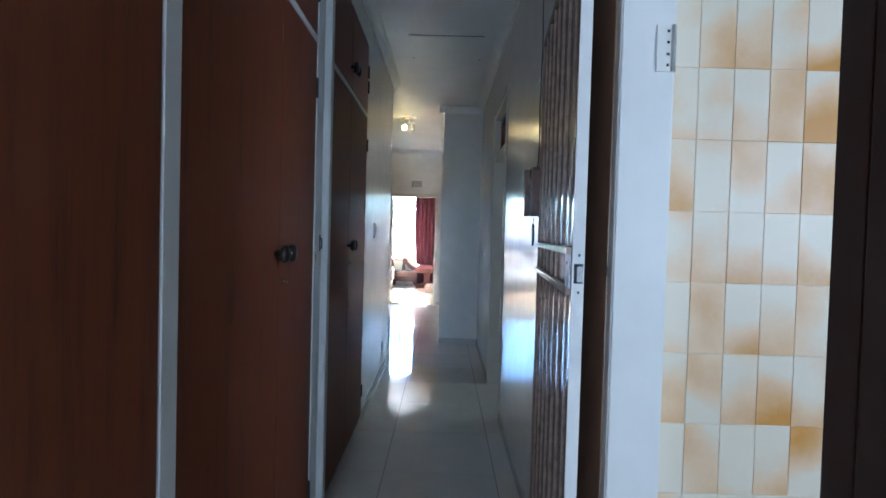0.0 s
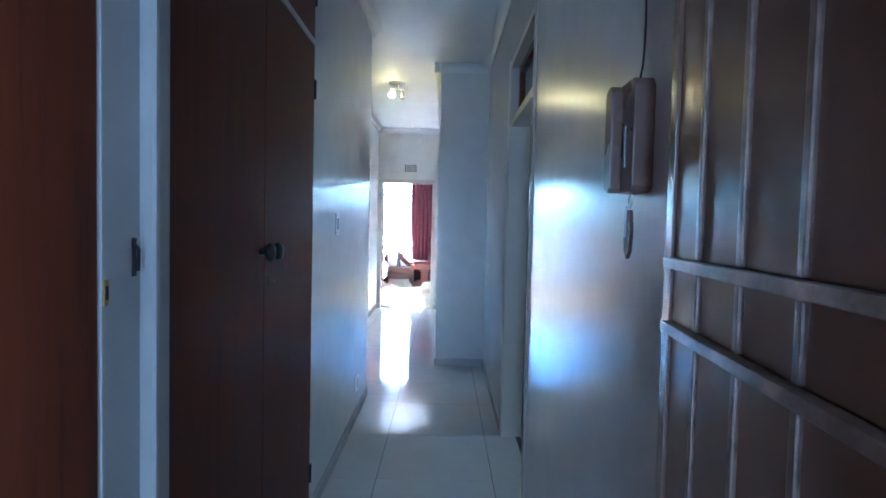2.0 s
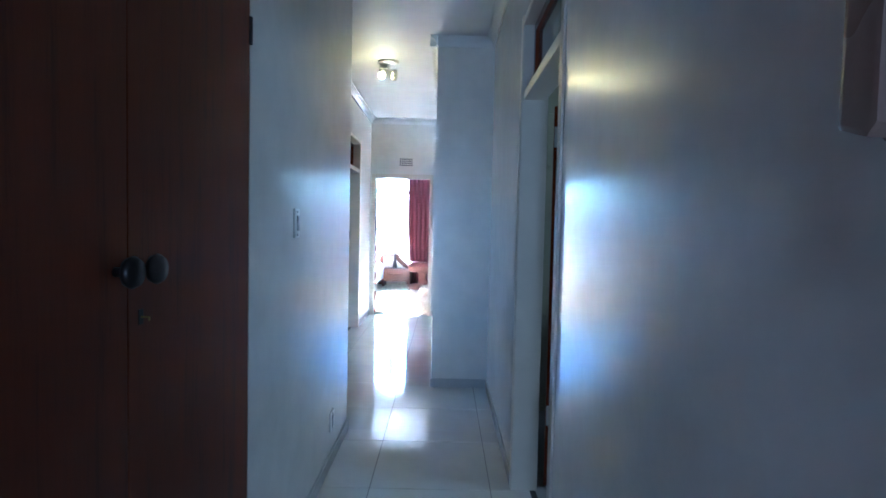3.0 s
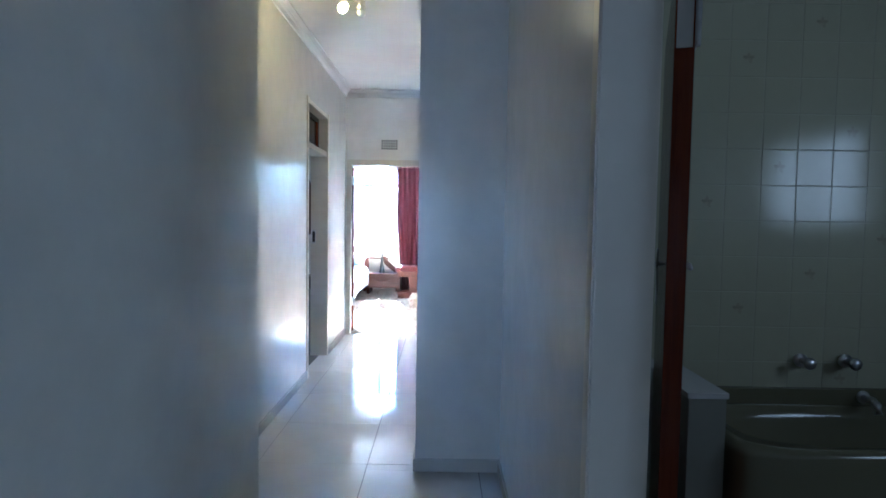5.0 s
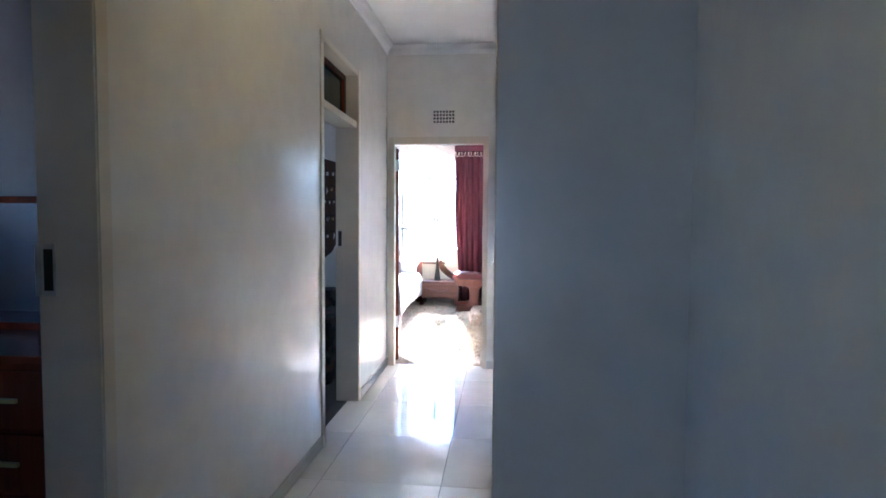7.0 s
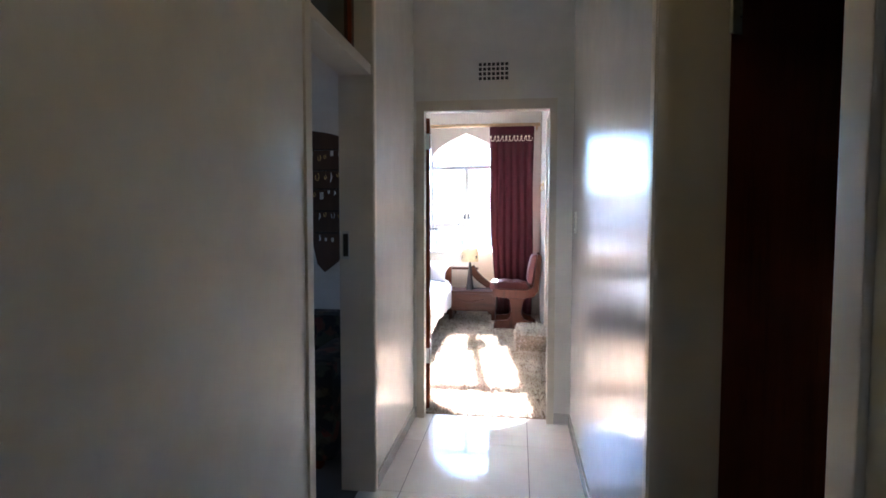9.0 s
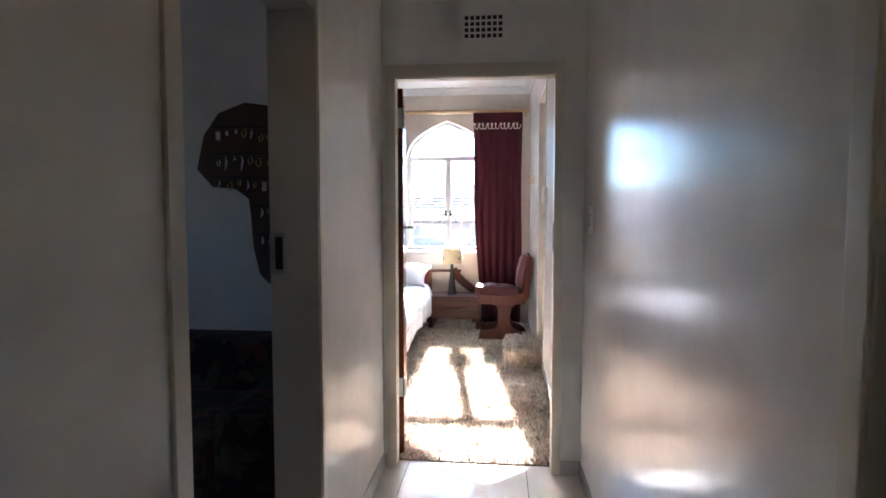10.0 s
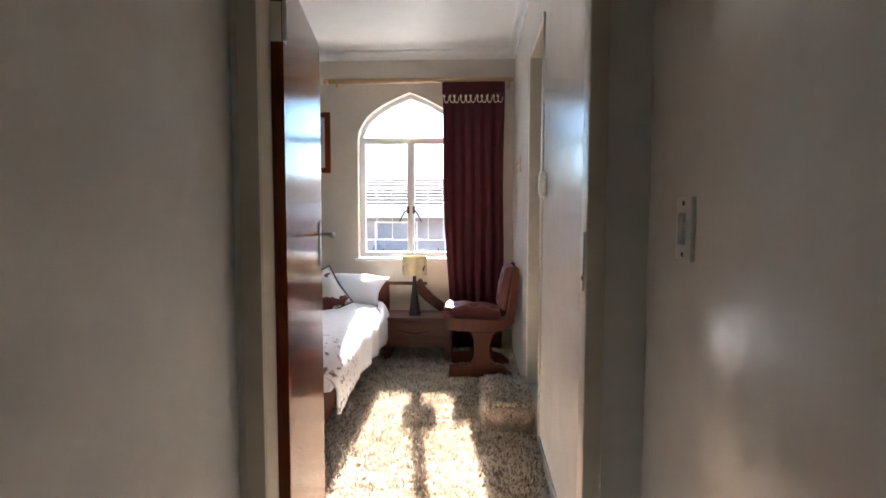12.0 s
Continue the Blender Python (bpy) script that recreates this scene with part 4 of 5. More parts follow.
cap = [(-0.67, 0.60), (-0.675, 0.64), (-0.655, 0.668), (-0.63, 0.668)]
part("curved_end", prism(lower[::-1][:-1] + cap + arm[1:], "y", 13.54, 13.60, 0.006), M_PINE, hb)
for x in (-0.9, -0.42):
    part("stile", box(x - 0.03, x + 0.03, 13.606, 13.64, 0.0, 0.36, 0.004), M_PINEZ, hb)
ns = thing("nightstand", (-0.65, 13.34, 0), "oak bedside table with one curved-pull drawer", "nightstand")
part("top", box(-0.3, 0.34, -0.2, 0.18, 0.355, 0.385, 0.006), M_PINE, ns)
part("body", box(-0.28, 0.32, -0.17, 0.17, 0.13, 0.355, 0.004), M_PINE, ns)
dr = part("drawer", box(-0.26, 0.30, -0.184, -0.1705, 0.16, 0.34, 0.006), M_PINE, ns)
pull = [(-0.17 + 0.34 * t, -0.192, 0.285 - 0.035 * math.sin(math.pi * t)) for t in np.linspace(0, 1, 11)]
part("pull", tube(pull, [0.006 + 0.008 * math.sin(math.pi * t) for t in np.linspace(0, 1, 11)], 8), M_PINE, dr, smooth=True)
for x in (-0.27, 0.26):
    part("foot", prism([(x - 0.0, 0.0), (x + 0.05, 0.0), (x + 0.05, 0.13), (x - 0.0, 0.13)], "y", -0.15, 0.15, 0.004), M_PINEZ, ns)

tl = thing("table_lamp", (-0.665, 13.3, 0.385), "black cone table lamp with a cream printed drum shade", "table lamp")
part("base", lathe([(0.0, 0.0), (0.052, 0.0), (0.052, 0.008), (0.042, 0.06), (0.026, 0.2), (0.014, 0.34), (0.01, 0.37), (0.0, 0.372)], 24), M_BLACK, tl, smooth=True)
sh = part("shade", lathe([(0.105, 0.355), (0.107, 0.355), (0.107, 0.515), (0.105, 0.515), (0.105, 0.355)], 48), M_SHADE, tl)
part("stem", tube([(0, 0, 0.37), (0, 0, 0.5)], 0.006, 8), M_STEEL, tl)
part("spider", tube([(-0.104, 0, 0.49), (0.104, 0, 0.49)], 0.003, 6), M_STEEL, tl)
for k in range(2):
    a = -math.pi / 2 + (-1.05, 0.9)[k]
    for q, (da, dz, r) in enumerate(((0, 0, 0.02), (0.12, 0.022, 0.012))):
        leafm = lathe([(0.0, -r), (r * 0.5, -r * 0.5), (r * 0.5, r * 0.4), (0.0, r)], 6)
        bmesh.ops.transform(leafm, matrix=Matrix.Translation((0.1085 * math.cos(a + da), 0.1085 * math.sin(a + da), 0.41 + dz)) @ Matrix.Rotation(a, 4, "Z") @ Matrix.Diagonal((0.12, 1, 1, 1)), verts=leafm.verts)
        part("motif", leafm, M_DARKM, sh)
part("flex", tube([(0.03, 0.05, 0.006), (0.1, 0.08, 0.006), (0.2, 0.06, 0.006), (0.3, 0.12, 0.006)], 0.004, 6), M_BLACK, tl)

# ---- chair: side-on, its back to the wall ----
ch = thing("chair", (-0.08, 12.92, 0.0), "oak pedestal chair with a buttoned red-brown leather seat", "chair")
CH0, CH1 = -0.22, 0.22
for y0, y1 in ((CH0, CH0 + 0.045), (CH1 - 0.045, CH1)):
    side = [(-0.27, 0.38), (-0.275, 0.45), (-0.25, 0.485), (-0.2, 0.475), (0.12, 0.465), (0.185, 0.5), (0.205, 0.62), (0.22, 0.78), (0.235, 0.855), (0.25, 0.88), (0.275, 0.86), (0.28, 0.8), (0.265, 0.62), (0.245, 0.45), (0.2, 0.385), (0.1, 0.37), (-0.1, 0.37)]
    part("side_frame", prism(side, "y", y0, y1, 0.008), M_PINEZ, ch)
    stem = [(-0.10, 0.37), (-0.07, 0.33), (-0.055, 0.24), (-0.07, 0.15), (-0.11, 0.115), (-0.25, 0.105), (-0.26, 0.0), (0.235, 0.0), (0.23, 0.05), (0.17, 0.1), (0.1, 0.12), (0.07, 0.16), (0.055, 0.24), (0.075, 0.33), (0.105, 0.37)]
    part("pedestal", prism(stem, "y", y0 + 0.003, y1 - 0.003, 0.008), M_PINEZ, ch)
part("stretcher", box(-0.03, 0.03, CH0 + 0.045, CH1 - 0.045, 0.18, 0.3, 0.006), M_PINEZ, ch)


def buttoned(w, d, h, nx, ny):
    bm = bmesh.new()
    n, k = 30, 22
    g = []
    for j in range(k + 1):
        row = []
        for i in range(n + 1):
            u, v = i / n, j / k
            edge = (1 - (2 * u - 1) ** 6) * (1 - (2 * v - 1) ** 6)
            dim = min(math.hypot((u - (a + 0.5) / nx) * w, (v - (b + 0.5) / ny) * d) for a in range(nx) for b in range(ny))
            row.append(bm.verts.new(((u - 0.5) * w, (v - 0.5) * d, h * edge ** 0.5 - 0.028 * math.exp(-(dim / 0.035) ** 2))))
        g.append(row)
    for r0, r1 in zip(g, g[1:]):
        for i in range(n):
            bm.faces.new((r0[i], r0[i + 1], r1[i + 1], r1[i]))
    rim = [e for e in bm.edges if e.is_boundary]
    ret = bmesh.ops.extrude_edge_only(bm, edges=rim)
    lows = [v for v in ret["geom"] if isinstance(v, bmesh.types.BMVert)]
    for v in lows:
        v.co.z = -0.02
    bmesh.ops.contextual_create(bm, geom=[e for e in bm.edges if e.is_boundary])
    return bm


seat = buttoned(0.44, CH1 - CH0 - 0.1, 0.085, 3, 2)
bmesh.ops.transform(seat, matrix=pose(-0.07, 0, 0.475, 0, 3, 0), verts=seat.verts)
part("seat", seat, M_LEATH, ch, smooth=True)
roll = tube([(-0.262, CH0 + 0.005, 0.50), (-0.262, CH1 - 0.005, 0.50)], 0.045, 14)
part("seat_roll", roll, M_LEATH, ch, smooth=True)
back = buttoned(0.34, CH1 - CH0 - 0.1, 0.06, 2, 2)
bmesh.ops.transform(back, matrix=pose(0.19, 0, 0.70, 0, -80, 0), verts=back.verts)
part("backrest", back, M_LEATH, ch, smooth=True)

pic = thing("framed_picture", (-1.70, Y_WIN, 1.94), "dark framed picture hanging on the bedroom wall", "picture")
part("picture_frame", band_rect(-0.18, 0.18, -0.285, 0.285, 0.05, -0.03, -0.001), M_DOORW, pic)
part("print", box(-0.131, 0.131, -0.012, -0.004, -0.236, 0.236), M_BEDDING, pic)
part("print_patch", box(-0.1, 0.1, -0.0135, -0.0125, -0.02, 0.16), M_LEATH, pic, "red-brown painted patch")

orn = thing("wall_ornament", (0.22, 12.95, 1.66), "small brass hook ornament on the bedroom wall", "ornament", turn=-90)
part("plate", prism([(-0.03, -0.04), (0.0, -0.06), (0.03, -0.04), (0.035, 0.03), (0.0, 0.06), (-0.035, 0.03)], "y", -0.008, 0.0, 0.002), M_BRASS, orn)
for x in (-0.018, 0.018):
    part("hook", tube([(x, -0.008, 0.02), (x, -0.035, 0.0), (x, -0.04, -0.04), (x, -0.02, -0.06)], 0.005, 8), M_BRASS, orn, smooth=True)

# ---- bathroom ----
# bath and half wall colours darkened for the weaker light low down
M_BATH = surface("bath_enamel_dimmed", (0.13, 0.12, 0.075), 0.12, vary=0.04, relief=0)
M_DADO = surface("plaster_dado_dimmed", (0.2, 0.2, 0.165), 0.4)
BY = 5.85
bw = tagged(new("window_2"), "white steel bathroom window with two panes", "window", kind="structure")
for y0, y1 in ((3.835, 3.86), (4.30, 4.34), (4.78, 4.805)):
    part("window_frame", box(2.94, 2.975, y0, y1, 1.335, 1.935, 0.003), M_TRIMW, bw)
for z0, z1 in ((1.335, 1.36), (1.91, 1.935)):
    for y0, y1 in ((3.861, 4.299), (4.341, 4.779)):
        part("window_rail", box(2.94, 2.975, y0, y1, z0, z1, 0.003), M_TRIMW, bw)
dw = thing("half_wall", (1.24, BY - 0.47, 0), "low tiled half wall beside the bath", "half wall")
part("core", box(0.0, 0.13, 0.0, 0.468, 0.0, 0.735, 0.004), M_DADO, dw)
part("capping", box(-0.006, 0.136, -0.006, 0.468, 0.735, 0.755, 0.004), M_SKIRT, dw)
bt = thing("bathtub", (1.385, BY - 0.55, 0), "olive-cream enamel bathtub with a broad rim", "bathtub")
bm = bmesh.new()
L, W = 1.5, 0.54


def oval(a0, a1, b0, b1, z, n=28, p=0.55):
    cx, cy, rx, ry = (a0 + a1) / 2, (b0 + b1) / 2, (a1 - a0) / 2, (b1 - b0) / 2
    pt = []
    for k in range(n):
        a = 2 * math.pi * k / n
        c, s = math.cos(a), math.sin(a)
        pt.append((cx + rx * math.copysign(abs(c) ** p, c), cy + ry * math.copysign(abs(s) ** p, s), z))
    return pt


rings = [oval(0.0, L, 0.0, W, 0.0, p=0.15), oval(0.0, L, 0.0, W, 0.56, p=0.15), oval(0.01, L - 0.01, 0.01, W - 0.01, 0.58, p=0.15), oval(0.09, L - 0.09, 0.06, W - 0.06, 0.578), oval(0.12, L - 0.11, 0.08, W - 0.08, 0.53), oval(0.22, L - 0.16, 0.13, W - 0.13, 0.22), oval(0.3, L - 0.25, 0.2, W - 0.2, 0.17)]
vr = [[bm.verts.new(p) for p in r] for r in rings]
for r0, r1 in zip(vr, vr[1:]):
    for k in range(28):
        bm.faces.new((r0[k], r0[(k + 1) % 28], r1[(k + 1) % 28], r1[k]))
bm.faces.new(vr[-1])
part("tub", bm, M_BATH, bt, smooth=True)
part("back_ledge", box(0.0, L, W - 0.03, W - 0.002, 0.57, 0.645, 0.004), M_BATH, bt)
for x in (1.92, 2.11):
    t = thing("bath_tap", (x, BY - 0.012, 0.76), "chrome bath tap with a round handle", "tap", "bath taps")
    part("flange", tube([(0, 0.006, 0), (0, -0.006, 0)], 0.028, 16), M_STEEL, t, smooth=True)
    part("body", tube([(0, -0.006, 0), (0, -0.05, 0)], 0.013, 12), M_STEEL, t, smooth=True)
    part("handle", tube([(0, -0.045, 0), (0, -0.062, 0), (0, -0.075, 0)], [0.02, 0.026, 0.018], 14), M_STEEL, t, smooth=True)
sp = thing("bath_spout", (2.17, BY - 0.042, 0.615), "chrome bath spout over the tub", "tap")
part("flange", tube([(0, 0.006, 0), (0, -0.006, 0)], 0.026, 14), M_STEEL, sp, smooth=True)
part("spout", tube([(0, -0.006, 0), (-0.02, -0.08, 0.01), (-0.03, -0.12, 0.0), (-0.032, -0.13, -0.03)], 0.014, 12), M_STEEL, sp, smooth=True)

# ---- dark room with a dresser ----
DY = 7.25
ds = thing("dresser", (-1.75, DY - 0.001, 0), "dark red-brown wooden dresser with a framed mirror", "dresser")
part("body", box(-0.6, 0.62, -0.45, 0.0, 0.06, 0.78, 0.006), M_DOORW, ds)
part("top", box(-0.63, 0.65, -0.48, 0.0, 0.78, 0.81, 0.006), M_DOORW, ds)
for i in range(3):
    for x0, x1 in ((-0.58, 0.0), (0.02, 0.6)):
        d = part("drawer", box(x0, x1, -0.47, -0.4505, 0.1 + i * 0.225, 0.305 + i * 0.225, 0.006), M_DOORW, ds)
        part("pull", box((x0 + x1) / 2 - 0.06, (x0 + x1) / 2 + 0.06, -0.485, -0.4705, 0.195 + i * 0.225, 0.21 + i * 0.225, 0.003), M_BRASS, d)
part("plinth", box(-0.58, 0.6, -0.42, -0.02, 0.0, 0.06), M_DOORW, ds)
mf = part("mirror_frame", band_rect(-0.5, 0.6, 0.81, 1.375, 0.03, -0.06, -0.03), M_DOORW, ds)
part("mirror", box(-0.47, 0.57, -0.05, -0.04, 0.84, 1.345), M_MIRROR, mf)
jar = tagged(part("trinket_box", box(-1.42, -1.3, DY - 0.34, DY - 0.26, 0.811, 0.86, 0.01), M_DARKM), "small dark trinket box on the dresser", "box")

# ---- dark room with a sofa and a wooden board ----
sf = thing("sofa", (-2.0, 9.42, 0), "dark floral upholstered sofa in shade", "sofa")
part("base", box(-0.95, 1.0, -0.42, 0.38, 0.05, 0.32, 0.03), M_FLORAL, sf)
part("backrest", box(-0.95, 1.0, 0.16, 0.4, 0.32, 0.70, 0.07), M_FLORAL, sf)
for x0, x1 in ((-1.02, -0.8), (0.82, 1.04)):
    part("arm", box(x0, x1, -0.44, 0.36, 0.05, 0.56, 0.07), M_FLORAL, sf)
for x0, x1 in ((-0.79, 0.0), (0.01, 0.81)):
    part("cushion", box(x0, x1, -0.44, 0.18, 0.3, 0.46, 0.06), M_FLORAL, sf)
for x in (-0.9, 0.92):
    for y in (-0.36, 0.32):
        part("foot", box(x - 0.03, x + 0.03, y - 0.03, y + 0.03, 0.0, 0.06), M_DOORW, sf)
AF = [(-0.30, 0.30), (-0.22, 0.41), (-0.08, 0.46), (0.06, 0.44), (0.20, 0.40), (0.25, 0.28), (0.30, 0.16), (0.38, 0.14), (0.33, 0.02), (0.24, -0.08), (0.24, -0.2), (0.17, -0.28), (0.12, -0.38), (0.03, -0.45), (-0.02, -0.40), (-0.05, -0.26), (-0.06, -0.12), (-0.07, -0.02), (-0.14, 0.03), (-0.26, 0.04), (-0.34, 0.13)]
bo = thing("souvenir_board", (-1.33, Y_END, 1.38), "dark wooden map-shaped board hung with small metal trinkets", "board")
part("board", prism(AF, "y", -0.022, -0.001, 0.003), M_BOARD, bo)
rg = random.Random(11)
for z in (0.33, 0.2, 0.08, -0.06, -0.2):
    w0, w1 = (-0.25, 0.2) if z > 0.05 else (-0.03, 0.2)
    part("ledge", box(w0, w1, -0.032, -0.0225, z, z + 0.008), M_DARKM, bo)
    x = w0 + 0.03
    while x < w1 - 0.02:
        k, dz, q = rg.random(), rg.uniform(-0.018, 0.012), rg.uniform(0.6, 1.3)
        if k < 0.35:
            tr = tube([(x + 0.01 * q * math.sin(a), -0.03, z - 0.03 + dz + 0.018 * q * math.cos(a)) for a in np.linspace(0.3, 5.2, 9)], 0.0025, 6)
        elif k < 0.7:
            tr = box(x - 0.009 * q, x + 0.009 * q, -0.033, -0.026, z + dz - 0.045 * q, z + dz - 0.012, 0.002)
        else:
            tr = tube([(x, -0.028, z - 0.008), (x + 0.006, -0.032, z + dz - 0.03), (x - 0.004, -0.03, z + dz - 0.06 * q)], [0.002, 0.006, 0.002], 6)
        part("trinket", tr, M_STEEL if k > 0.25 else M_BRASS, bo)
        x += rg.uniform(0.035, 0.06)

# ---- neighbour's house, seen by the window ----
M_ROOF = surface("roof_tile", (0.07, 0.06, 0.057), 0.9, vary=0.2, scale=2)
M_ROOF.node_tree.nodes["Principled BSDF"].inputs["Specular IOR Level"].default_value = 0.1
M_BRICKW = surface("red_plaster", (0.42, 0.38, 0.37), 0.9, vary=0.15, scale=1.5)
M_HOUSEG = surface("house_window_glass", (0.2, 0.23, 0.29), 0.15, vary=0.1, relief=0)
hs = thing("house", (-3.0, 25.0, -1.25), "low neighbouring house with a tiled roof and white fascia", "house")
part("wall", box(-9, 9, 0, 7, 0, 2.6), M_BRICKW, hs)
rf = part("roof", prism([(-0.7, 2.6), (-0.7, 2.72), (3.5, 3.75), (7.7, 2.72), (7.7, 2.6), (3.5, 3.6)], "x", -9.6, 9.6), M_ROOF, hs)
part("fascia", box(-9.6, 9.6, -0.75, -0.705, 2.37, 2.76), M_WINP, hs)
for i in range(9):
    a = 0.06 + i * 0.105
    y, z = -0.7 + 4.2 * a, 2.72 + 1.03 * a
    part("tile_course", box(-9.6, 9.6, y - 0.03, y + 0.03, z - 0.02, z + 0.022), M_ROOF, rf)
for x in (-5, 0.5, 2.6, 6):
    w = part("window", box(x - 0.6, x + 0.6, -0.03, -0.005, 1.15, 2.2), M_HOUSEG, hs)
    part("frame", band_rect(x - 0.65, x + 0.65, 1.1, 2.25, 0.05, -0.06, -0.031), M_WINP, w)
M_LEAF = surface("shrub_leaf", (0.07, 0.10, 0.045), 0.6, vary=0.4, scale=9)


def shrub(place, r, h, seed):
    rg = random.Random(seed)
    s = thing("shrub", place, "grey-green garden shrub outside the window", "shrub", "garden shrubs")
    part("stem", tube([(0, 0, 0), (0.02, 0.01, h * 0.3), (0.0, 0.03, h * 0.6)], [0.04, 0.03, 0.015], 7), M_DOORW, s)
    bm = bmesh.new()
    for _ in range(420):
        a, b = rg.uniform(0, 6.283), rg.gauss(0, 0.5)
        q = Vector((r * abs(rg.gauss(0.7, 0.25)) * math.cos(a), r * abs(rg.gauss(0.7, 0.25)) * math.sin(a), h * 0.55 + h * 0.3 * b))
        d = Vector((rg.uniform(-1, 1), rg.uniform(-1, 1), rg.uniform(-0.4, 1))).normalized() * rg.uniform(0.06, 0.13)
        e = d.cross(Vector((rg.uniform(-1, 1), rg.uniform(-1, 1), rg.uniform(-1, 1)))).normalized() * 0.03
        bm.faces.new([bm.verts.new(p) for p in (q, q + d * 0.5 + e, q + d, q + d * 0.5 - e)])
    part("crown", bm, M_LEAF, s)


for i, x in enumerate((-5.2, -3.9, -2.7, -1.6, -0.4)):
    shrub((x, 21.0 + 0.5 * math.sin(i * 2.1), -1.25), 0.7, 1.9 + 0.25 * math.sin(i * 3.3), i)

# ---- floor tiles of the corridor ----
def porcelain():
    m, nt, b = node_mat("porcelain")
    v = coords(nt)
    info = nt.nodes.new("ShaderNodeObjectInfo")
    c = ramp(nt, noise_tex(nt, v, 5.0, 5), [(0.3, (0.67, 0.645, 0.60)), (0.7, (0.73, 0.71, 0.67))])
    hsv = nt.nodes.new("ShaderNodeHueSaturation")
    nt.links.new(to_range(nt, info.outputs["Random"], 0.95, 1.04), hsv.inputs["Value"])
    nt.links.new(c, hsv.inputs["Color"])
    nt.links.new(hsv.outputs[0], b.inputs["Base Color"])
    nt.links.new(to_range(nt, noise_tex(nt, v, 3.0), 0.03, 0.09), b.inputs["Roughness"])
    bump(nt, b, noise_tex(nt, v, 2.5, 2), 0.06, 0.01)
    return m


M_PORC = porcelain()
tile_mesh = {}


def slab(w, d, h, edge, mat, name):
    """A shared mesh for a tile with softened edges; its top face lies at z = 0."""
    key = (name, round(w, 4), round(d, 4))
    if key not in tile_mesh:
        bm = bmesh.new()
        lo = [bm.verts.new((x, y, -h)) for x, y in ((0, 0), (w, 0), (w, d), (0, d))]
        md = [bm.verts.new((x, y, -edge)) for x, y in ((0, 0), (w, 0), (w, d), (0, d))]
        up = [bm.verts.new((x, y, 0)) for x, y in ((edge, edge), (w - edge, edge), (w - edge, d - edge), (edge, d - edge))]
        for r0, r1 in ((lo, md), (md, up)):
            for k in range(4):
                bm.faces.new((r0[k], r0[(k + 1) % 4], r1[(k + 1) % 4], r1[k]))
        bm.faces.new(up)
        me = bpy.data.meshes.new(name)
        bm.to_mesh(me)
        bm.free()
        me.materials.append(mat)
        tile_mesh[key] = me
    return tile_mesh[key]


SPANS = [(XL - 0.02, XR + 0.085, -2.6, Y_COR), (XL2 - 0.075, XR + 0.085, Y_COR, Y_PIL), (XL2 - 0.075, XR2 + 0.075, Y_PIL, Y_END + 0.07)]
for x_lo, x_hi, y_lo, y_hi in SPANS:
    for i in range(-3, 4):
        for j in range(-7, 18):
            x0, x1 = max(x_lo, 0.6 * i), min(x_hi, 0.6 * i + 0.6)
            y0, y1 = max(y_lo, 0.46 + 0.6 * j), min(y_hi, 1.06 + 0.6 * j)
            if x1 - x0 < 0.02 or y1 - y0 < 0.02:
                continue
            g0, g1 = (0.0016 if x0 > x_lo else 0), (0.0016 if x1 < x_hi else 0)
            h0, h1 = (0.0016 if y0 > y_lo else 0), (0.0016 if y1 < y_hi else 0)
            t = new("tile", slab(x1 - x0 - g0 - g1, y1 - y0 - h0 - h1, 0.003, 0.0006, M_PORC, "floor_tile"))
            t.location, t.parent = (x0 + g0, y0 + h0, 0.0), floor


# ---- glazed wall tiles of the utility room ----
def glazed(name, pale, stain, amount):
    m, nt, b = node_mat(name)
    info = nt.nodes.new("ShaderNodeObjectInfo")
    tc = nt.nodes.new("ShaderNodeTexCoord")
    add = nt.nodes.new("ShaderNodeVectorMath")
    add.operation = "MULTIPLY_ADD"
    comb = nt.nodes.new("ShaderNodeCombineXYZ")
    for k in range(3):
        nt.links.new(info.outputs["Random"], comb.inputs[k])
    nt.links.new(comb.outputs[0], add.inputs[0])
    add.inputs[1].default_value = (57, 31, 93)
    nt.links.new(tc.outputs["Object"], add.inputs[2])
    n = noise_tex(nt, add.outputs[0], 4.2, 1.5, 0.4)
    f = noise_tex(nt, add.outputs[0], 40, 4, 0.7)
    mix = nt.nodes.new("ShaderNodeMath")
    mix.operation = "MULTIPLY_ADD"
    nt.links.new(f, mix.inputs[0])
    mix.inputs[1].default_value = 0.10
    nt.links.new(n, mix.inputs[2])
    sep = nt.nodes.new("ShaderNodeSeparateXYZ")
    nt.links.new(tc.outputs["Object"], sep.inputs[0])
    low = nt.nodes.new("ShaderNodeMapRange")
    low.inputs["From Max"].default_value = 0.2
    low.inputs["To Min"].default_value, low.inputs["To Max"].default_value = 0.5, -0.5
    nt.links.new(sep.outputs[1], low.inputs[0])
    glaze = nt.nodes.new("ShaderNodeMath")
    glaze.operation = "MULTIPLY_ADD"
    nt.links.new(low.outputs[0], glaze.inputs[0])
    nt.links.new(to_range(nt, info.outputs["Random"], -0.08, 0.42), glaze.inputs[1])
    nt.links.new(mix.outputs[0], glaze.inputs[2])
    c = ramp(nt, glaze.outputs[0], [(0.47, pale), (0.60, tuple(0.6 * p + 0.4 * q for p, q in zip(pale, shade(stain, 1.3)))), (amount, stain)])
    nt.links.new(c, b.inputs["Base Color"])
    b.inputs["Roughness"].default_value = 0.4
    bump(nt, b, noise_tex(nt, tc.outputs["Object"], 30, 2), 0.05, 0.003)
    return m


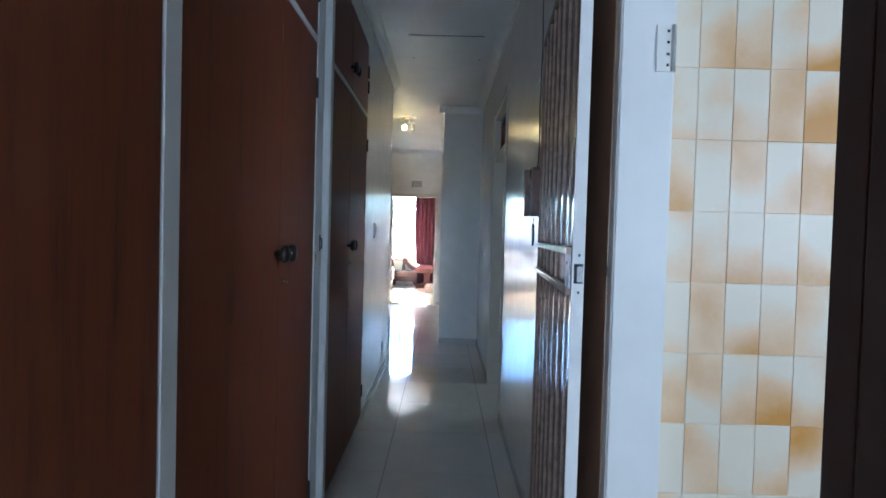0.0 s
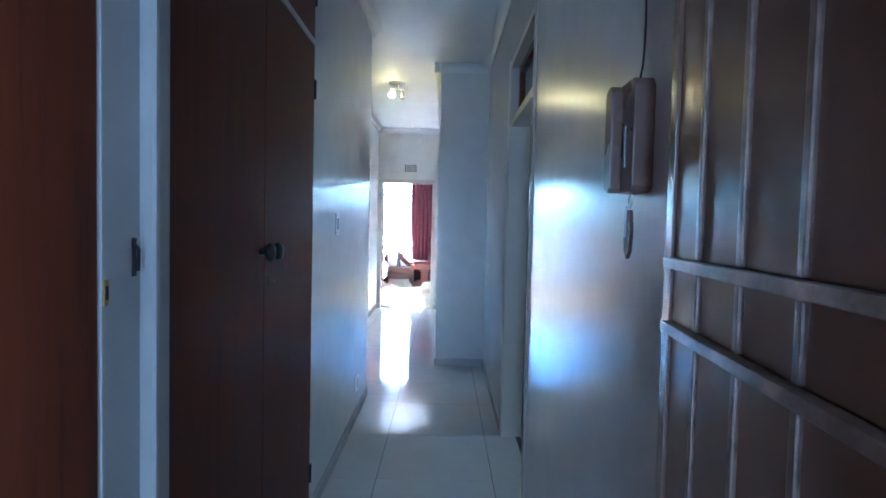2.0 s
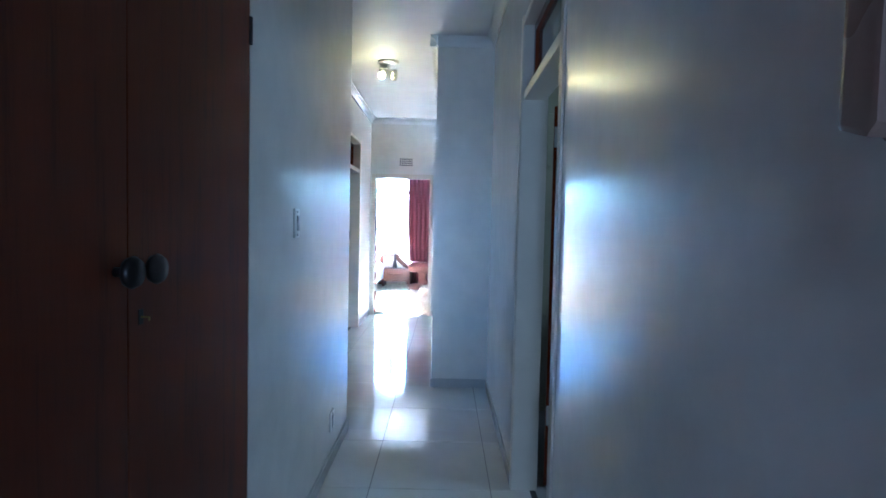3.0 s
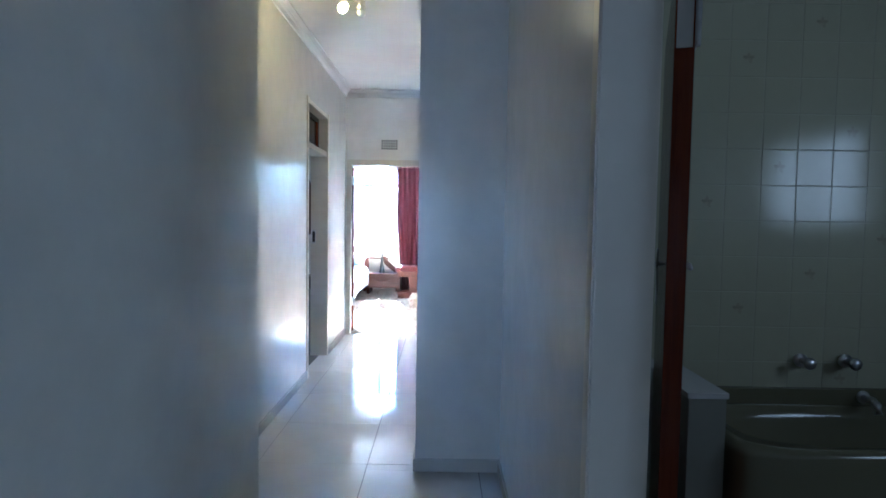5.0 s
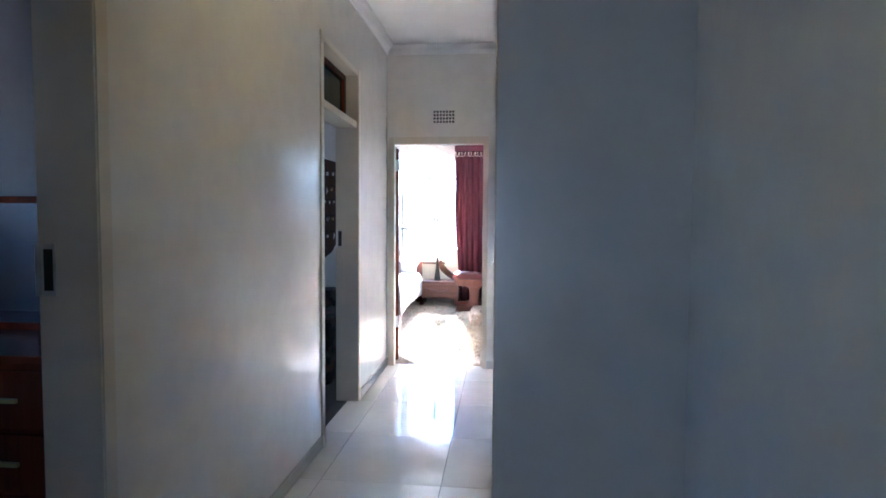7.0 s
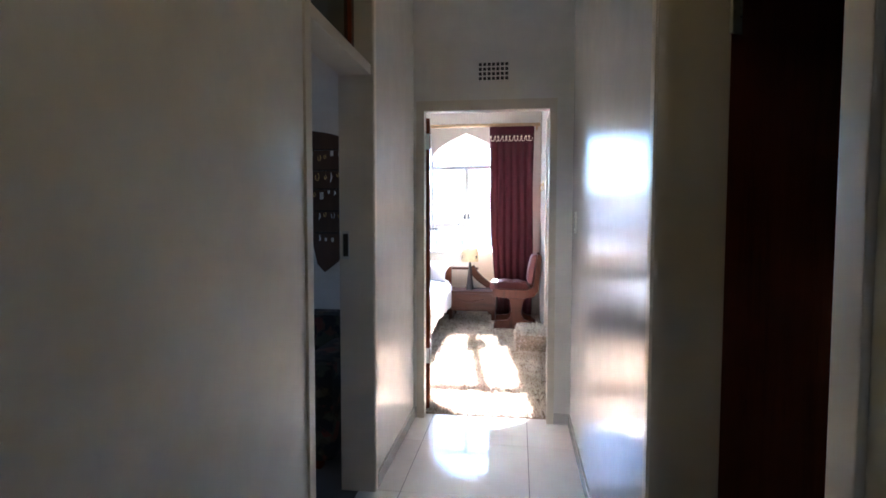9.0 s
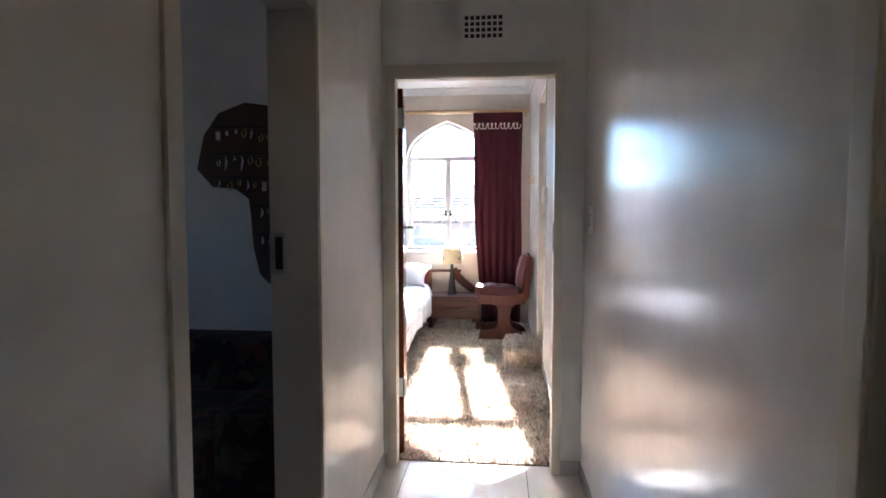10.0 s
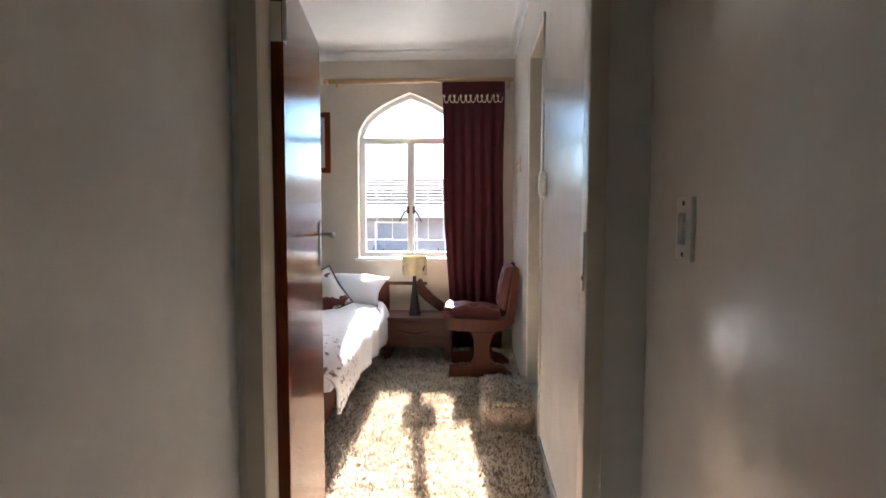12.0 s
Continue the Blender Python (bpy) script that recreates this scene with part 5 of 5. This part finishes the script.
M_OCHRE = glazed("ochre_glazed_tile", (0.79, 0.73, 0.60), (0.60, 0.29, 0.05), 0.84)
panel = tagged(part("tiled_panel_utility", box(XR + 0.116, 2.9, 1.456, 1.47, 0.0, CE - 0.002), M_GROUTW), "white and ochre glazed wall tiles with pale joints", "wall tiles", kind="structure")
for i in range(12):
    for k in range(14):
        x0, z0 = 0.889 + 0.1 * (i - 1), -0.023 + 0.2 * k
        wide = 0.0984
        if i == 0:
            x0, wide = 0.828, 0.0594
        z1 = min(z0 + 0.2, CE - 0.004)
        t = new("tile", slab(wide, z1 - max(z0, 0.0) - 0.0016, 0.008, 0.0009, M_OCHRE, "ochre_tile"))
        t.matrix_basis = pose(x0, 1.4535, max(z0, 0.0), 90, 0, 0)
        t.parent = panel

M_GROUTB = surface("bathroom_joint", (0.36, 0.345, 0.25), 0.5)
M_BATHT = surface("bathroom_tile", (0.40, 0.385, 0.27), 0.16, vary=0.05, relief=0.02, grain=20)
bpanel = tagged(part("tiled_panel_bathroom", box(XR + 0.116, 2.99, 5.857, 5.869, 0.0, CE - 0.002), M_GROUTB), "pale glazed bathroom wall tiles with small flower prints", "wall tiles", kind="structure")
M_PRINT = surface("tile_print", (0.33, 0.31, 0.22), 0.2, vary=0.3, scale=30)
pm = prism([(0.02 * math.cos(a) * (1 + 0.35 * math.sin(5 * a)), 0.02 * math.sin(a) * (1 + 0.35 * math.sin(5 * a))) for a in np.linspace(0, 6.2, 20)], "y", -0.0006, 0.0)
pmesh = bpy.data.meshes.new("flower_print")
pm.to_mesh(pmesh)
pm.free()
pmesh.materials.append(M_PRINT)
rg = random.Random(8)
for i in range(14):
    for k in range(19):
        z0 = 0.15 * k
        z1 = min(z0 + 0.15, CE - 0.004)
        x0 = XR + 0.117 + 0.15 * i
        t = new("tile", slab(min(0.1475, 2.985 - x0), z1 - z0 - 0.0025, 0.006, 0.0015, M_BATHT, "bath_tile"))
        t.matrix_basis = pose(x0, 5.8555, z0, 90, 0, 0)
        t.parent = bpanel
        if (i * 2 + k * 3) % 7 == 0:
            f = new("flower_print", pmesh)
            f.matrix_basis = pose(x0 + 0.075, 5.855, z0 + 0.075)
            f.parent = bpanel


# ---- shag carpet ----
def shag_material():
    m, nt, b = node_mat("shag_pile")
    geo = nt.nodes.new("ShaderNodeNewGeometry")
    v = coords(nt)
    big = noise_tex(nt, v, 2.2, 3)
    mid = noise_tex(nt, v, 14, 3)
    s = nt.nodes.new("ShaderNodeMath")
    s.operation = "MULTIPLY_ADD"
    nt.links.new(geo.outputs["Random Per Island"], s.inputs[0])
    s.inputs[1].default_value = 0.5
    nt.links.new(mid, s.inputs[2])
    c = ramp(nt, s.outputs[0], [(0.40, (0.16, 0.105, 0.07)), (0.52, (0.45, 0.37, 0.29)), (0.8, (0.78, 0.72, 0.63))])
    mx = nt.nodes.new("ShaderNodeMix")
    mx.data_type = "RGBA"
    mx.blend_type = "MULTIPLY"
    mx.inputs["Factor"].default_value = 0.6
    nt.links.new(c, mx.inputs["A"])
    nt.links.new(ramp(nt, big, [(0.35, (0.72, 0.66, 0.6)), (0.65, (1, 1, 1))]), mx.inputs["B"])
    nt.links.new(mx.outputs["Result"], b.inputs["Base Color"])
    b.inputs["Roughness"].default_value = 0.9
    return m


M_SHAG = shag_material()


def pile(name, base, length, label, per_m2, parent=None):
    """Tufts standing on flat patches: (origin, side a, side b, normal) each."""
    rs = np.random.RandomState(5)
    vs, fs = [], []
    for o, a, b, n in base:
        o, a, b, n = (np.array(q, float) for q in (o, a, b, n))
        count = int(per_m2 * np.linalg.norm(np.cross(a, b)))
        p = o + rs.rand(count, 1) * a + rs.rand(count, 1) * b
        lean = rs.normal(0, 0.45, (count, 3)) + n
        lean /= np.linalg.norm(lean, axis=1)[:, None]
        ln = length * rs.uniform(0.6, 1.3, (count, 1))
        tip = p + lean * ln
        ang = rs.rand(count) * 6.283
        s = np.stack((np.cos(ang), np.sin(ang), 0.25 * np.sin(ang * 3)), 1) * 0.0045
        mid = p + lean * ln * 0.55
        k = len(vs)
        for q in range(count):
            vs += [p[q] - s[q] * 0.7, p[q] + s[q] * 0.7, mid[q] + s[q], tip[q], mid[q] - s[q]]
            fs.append((k, k + 1, k + 2, k + 3, k + 4))
            k += 5
    me = bpy.data.meshes.new(name)
    me.from_pydata([tuple(v) for v in vs], [], fs)
    me.materials.append(M_SHAG)
    ob = new(name, me)
    if parent is not None:
        ob.parent = parent
        tagged(ob, label, kind="stuff")
    return ob


carpet = structure("carpet", box(-3.99, 0.219, Y_END + 0.075, Y_WIN - 0.001, -0.019, 0.006), M_CARPETB, "beige and brown shag carpet over the bedroom floor", "carpet")
pile("pile", [((-1.25, Y_END + 0.072, 0.004), (1.46, 0, 0), (0, Y_WIN - Y_END - 0.1, 0), (0, 0, 1))], 0.024, "loose beige and brown pile", 11000, carpet)
step = thing("carpeted_step", (-0.075, 11.66, 0.0), "low step covered in shag carpet below the side doorway", "step")
part("core", box(0.0, 0.29, 0.0, 0.62, 0.006, 0.16, 0.02), M_CARPETB, step)
pl = pile("pile", [((0.0, 0.0, 0.155), (0.29, 0, 0), (0, 0.62, 0), (0, 0, 1)), ((0.0, 0.005, 0.01), (0.29, 0, 0), (0, 0, 0.145), (0, -1, 0)), ((0.005, 0.0, 0.01), (0, 0.62, 0), (0, 0, 0.145), (-1, 0, 0))], 0.026, "loose beige pile", 11000, step)
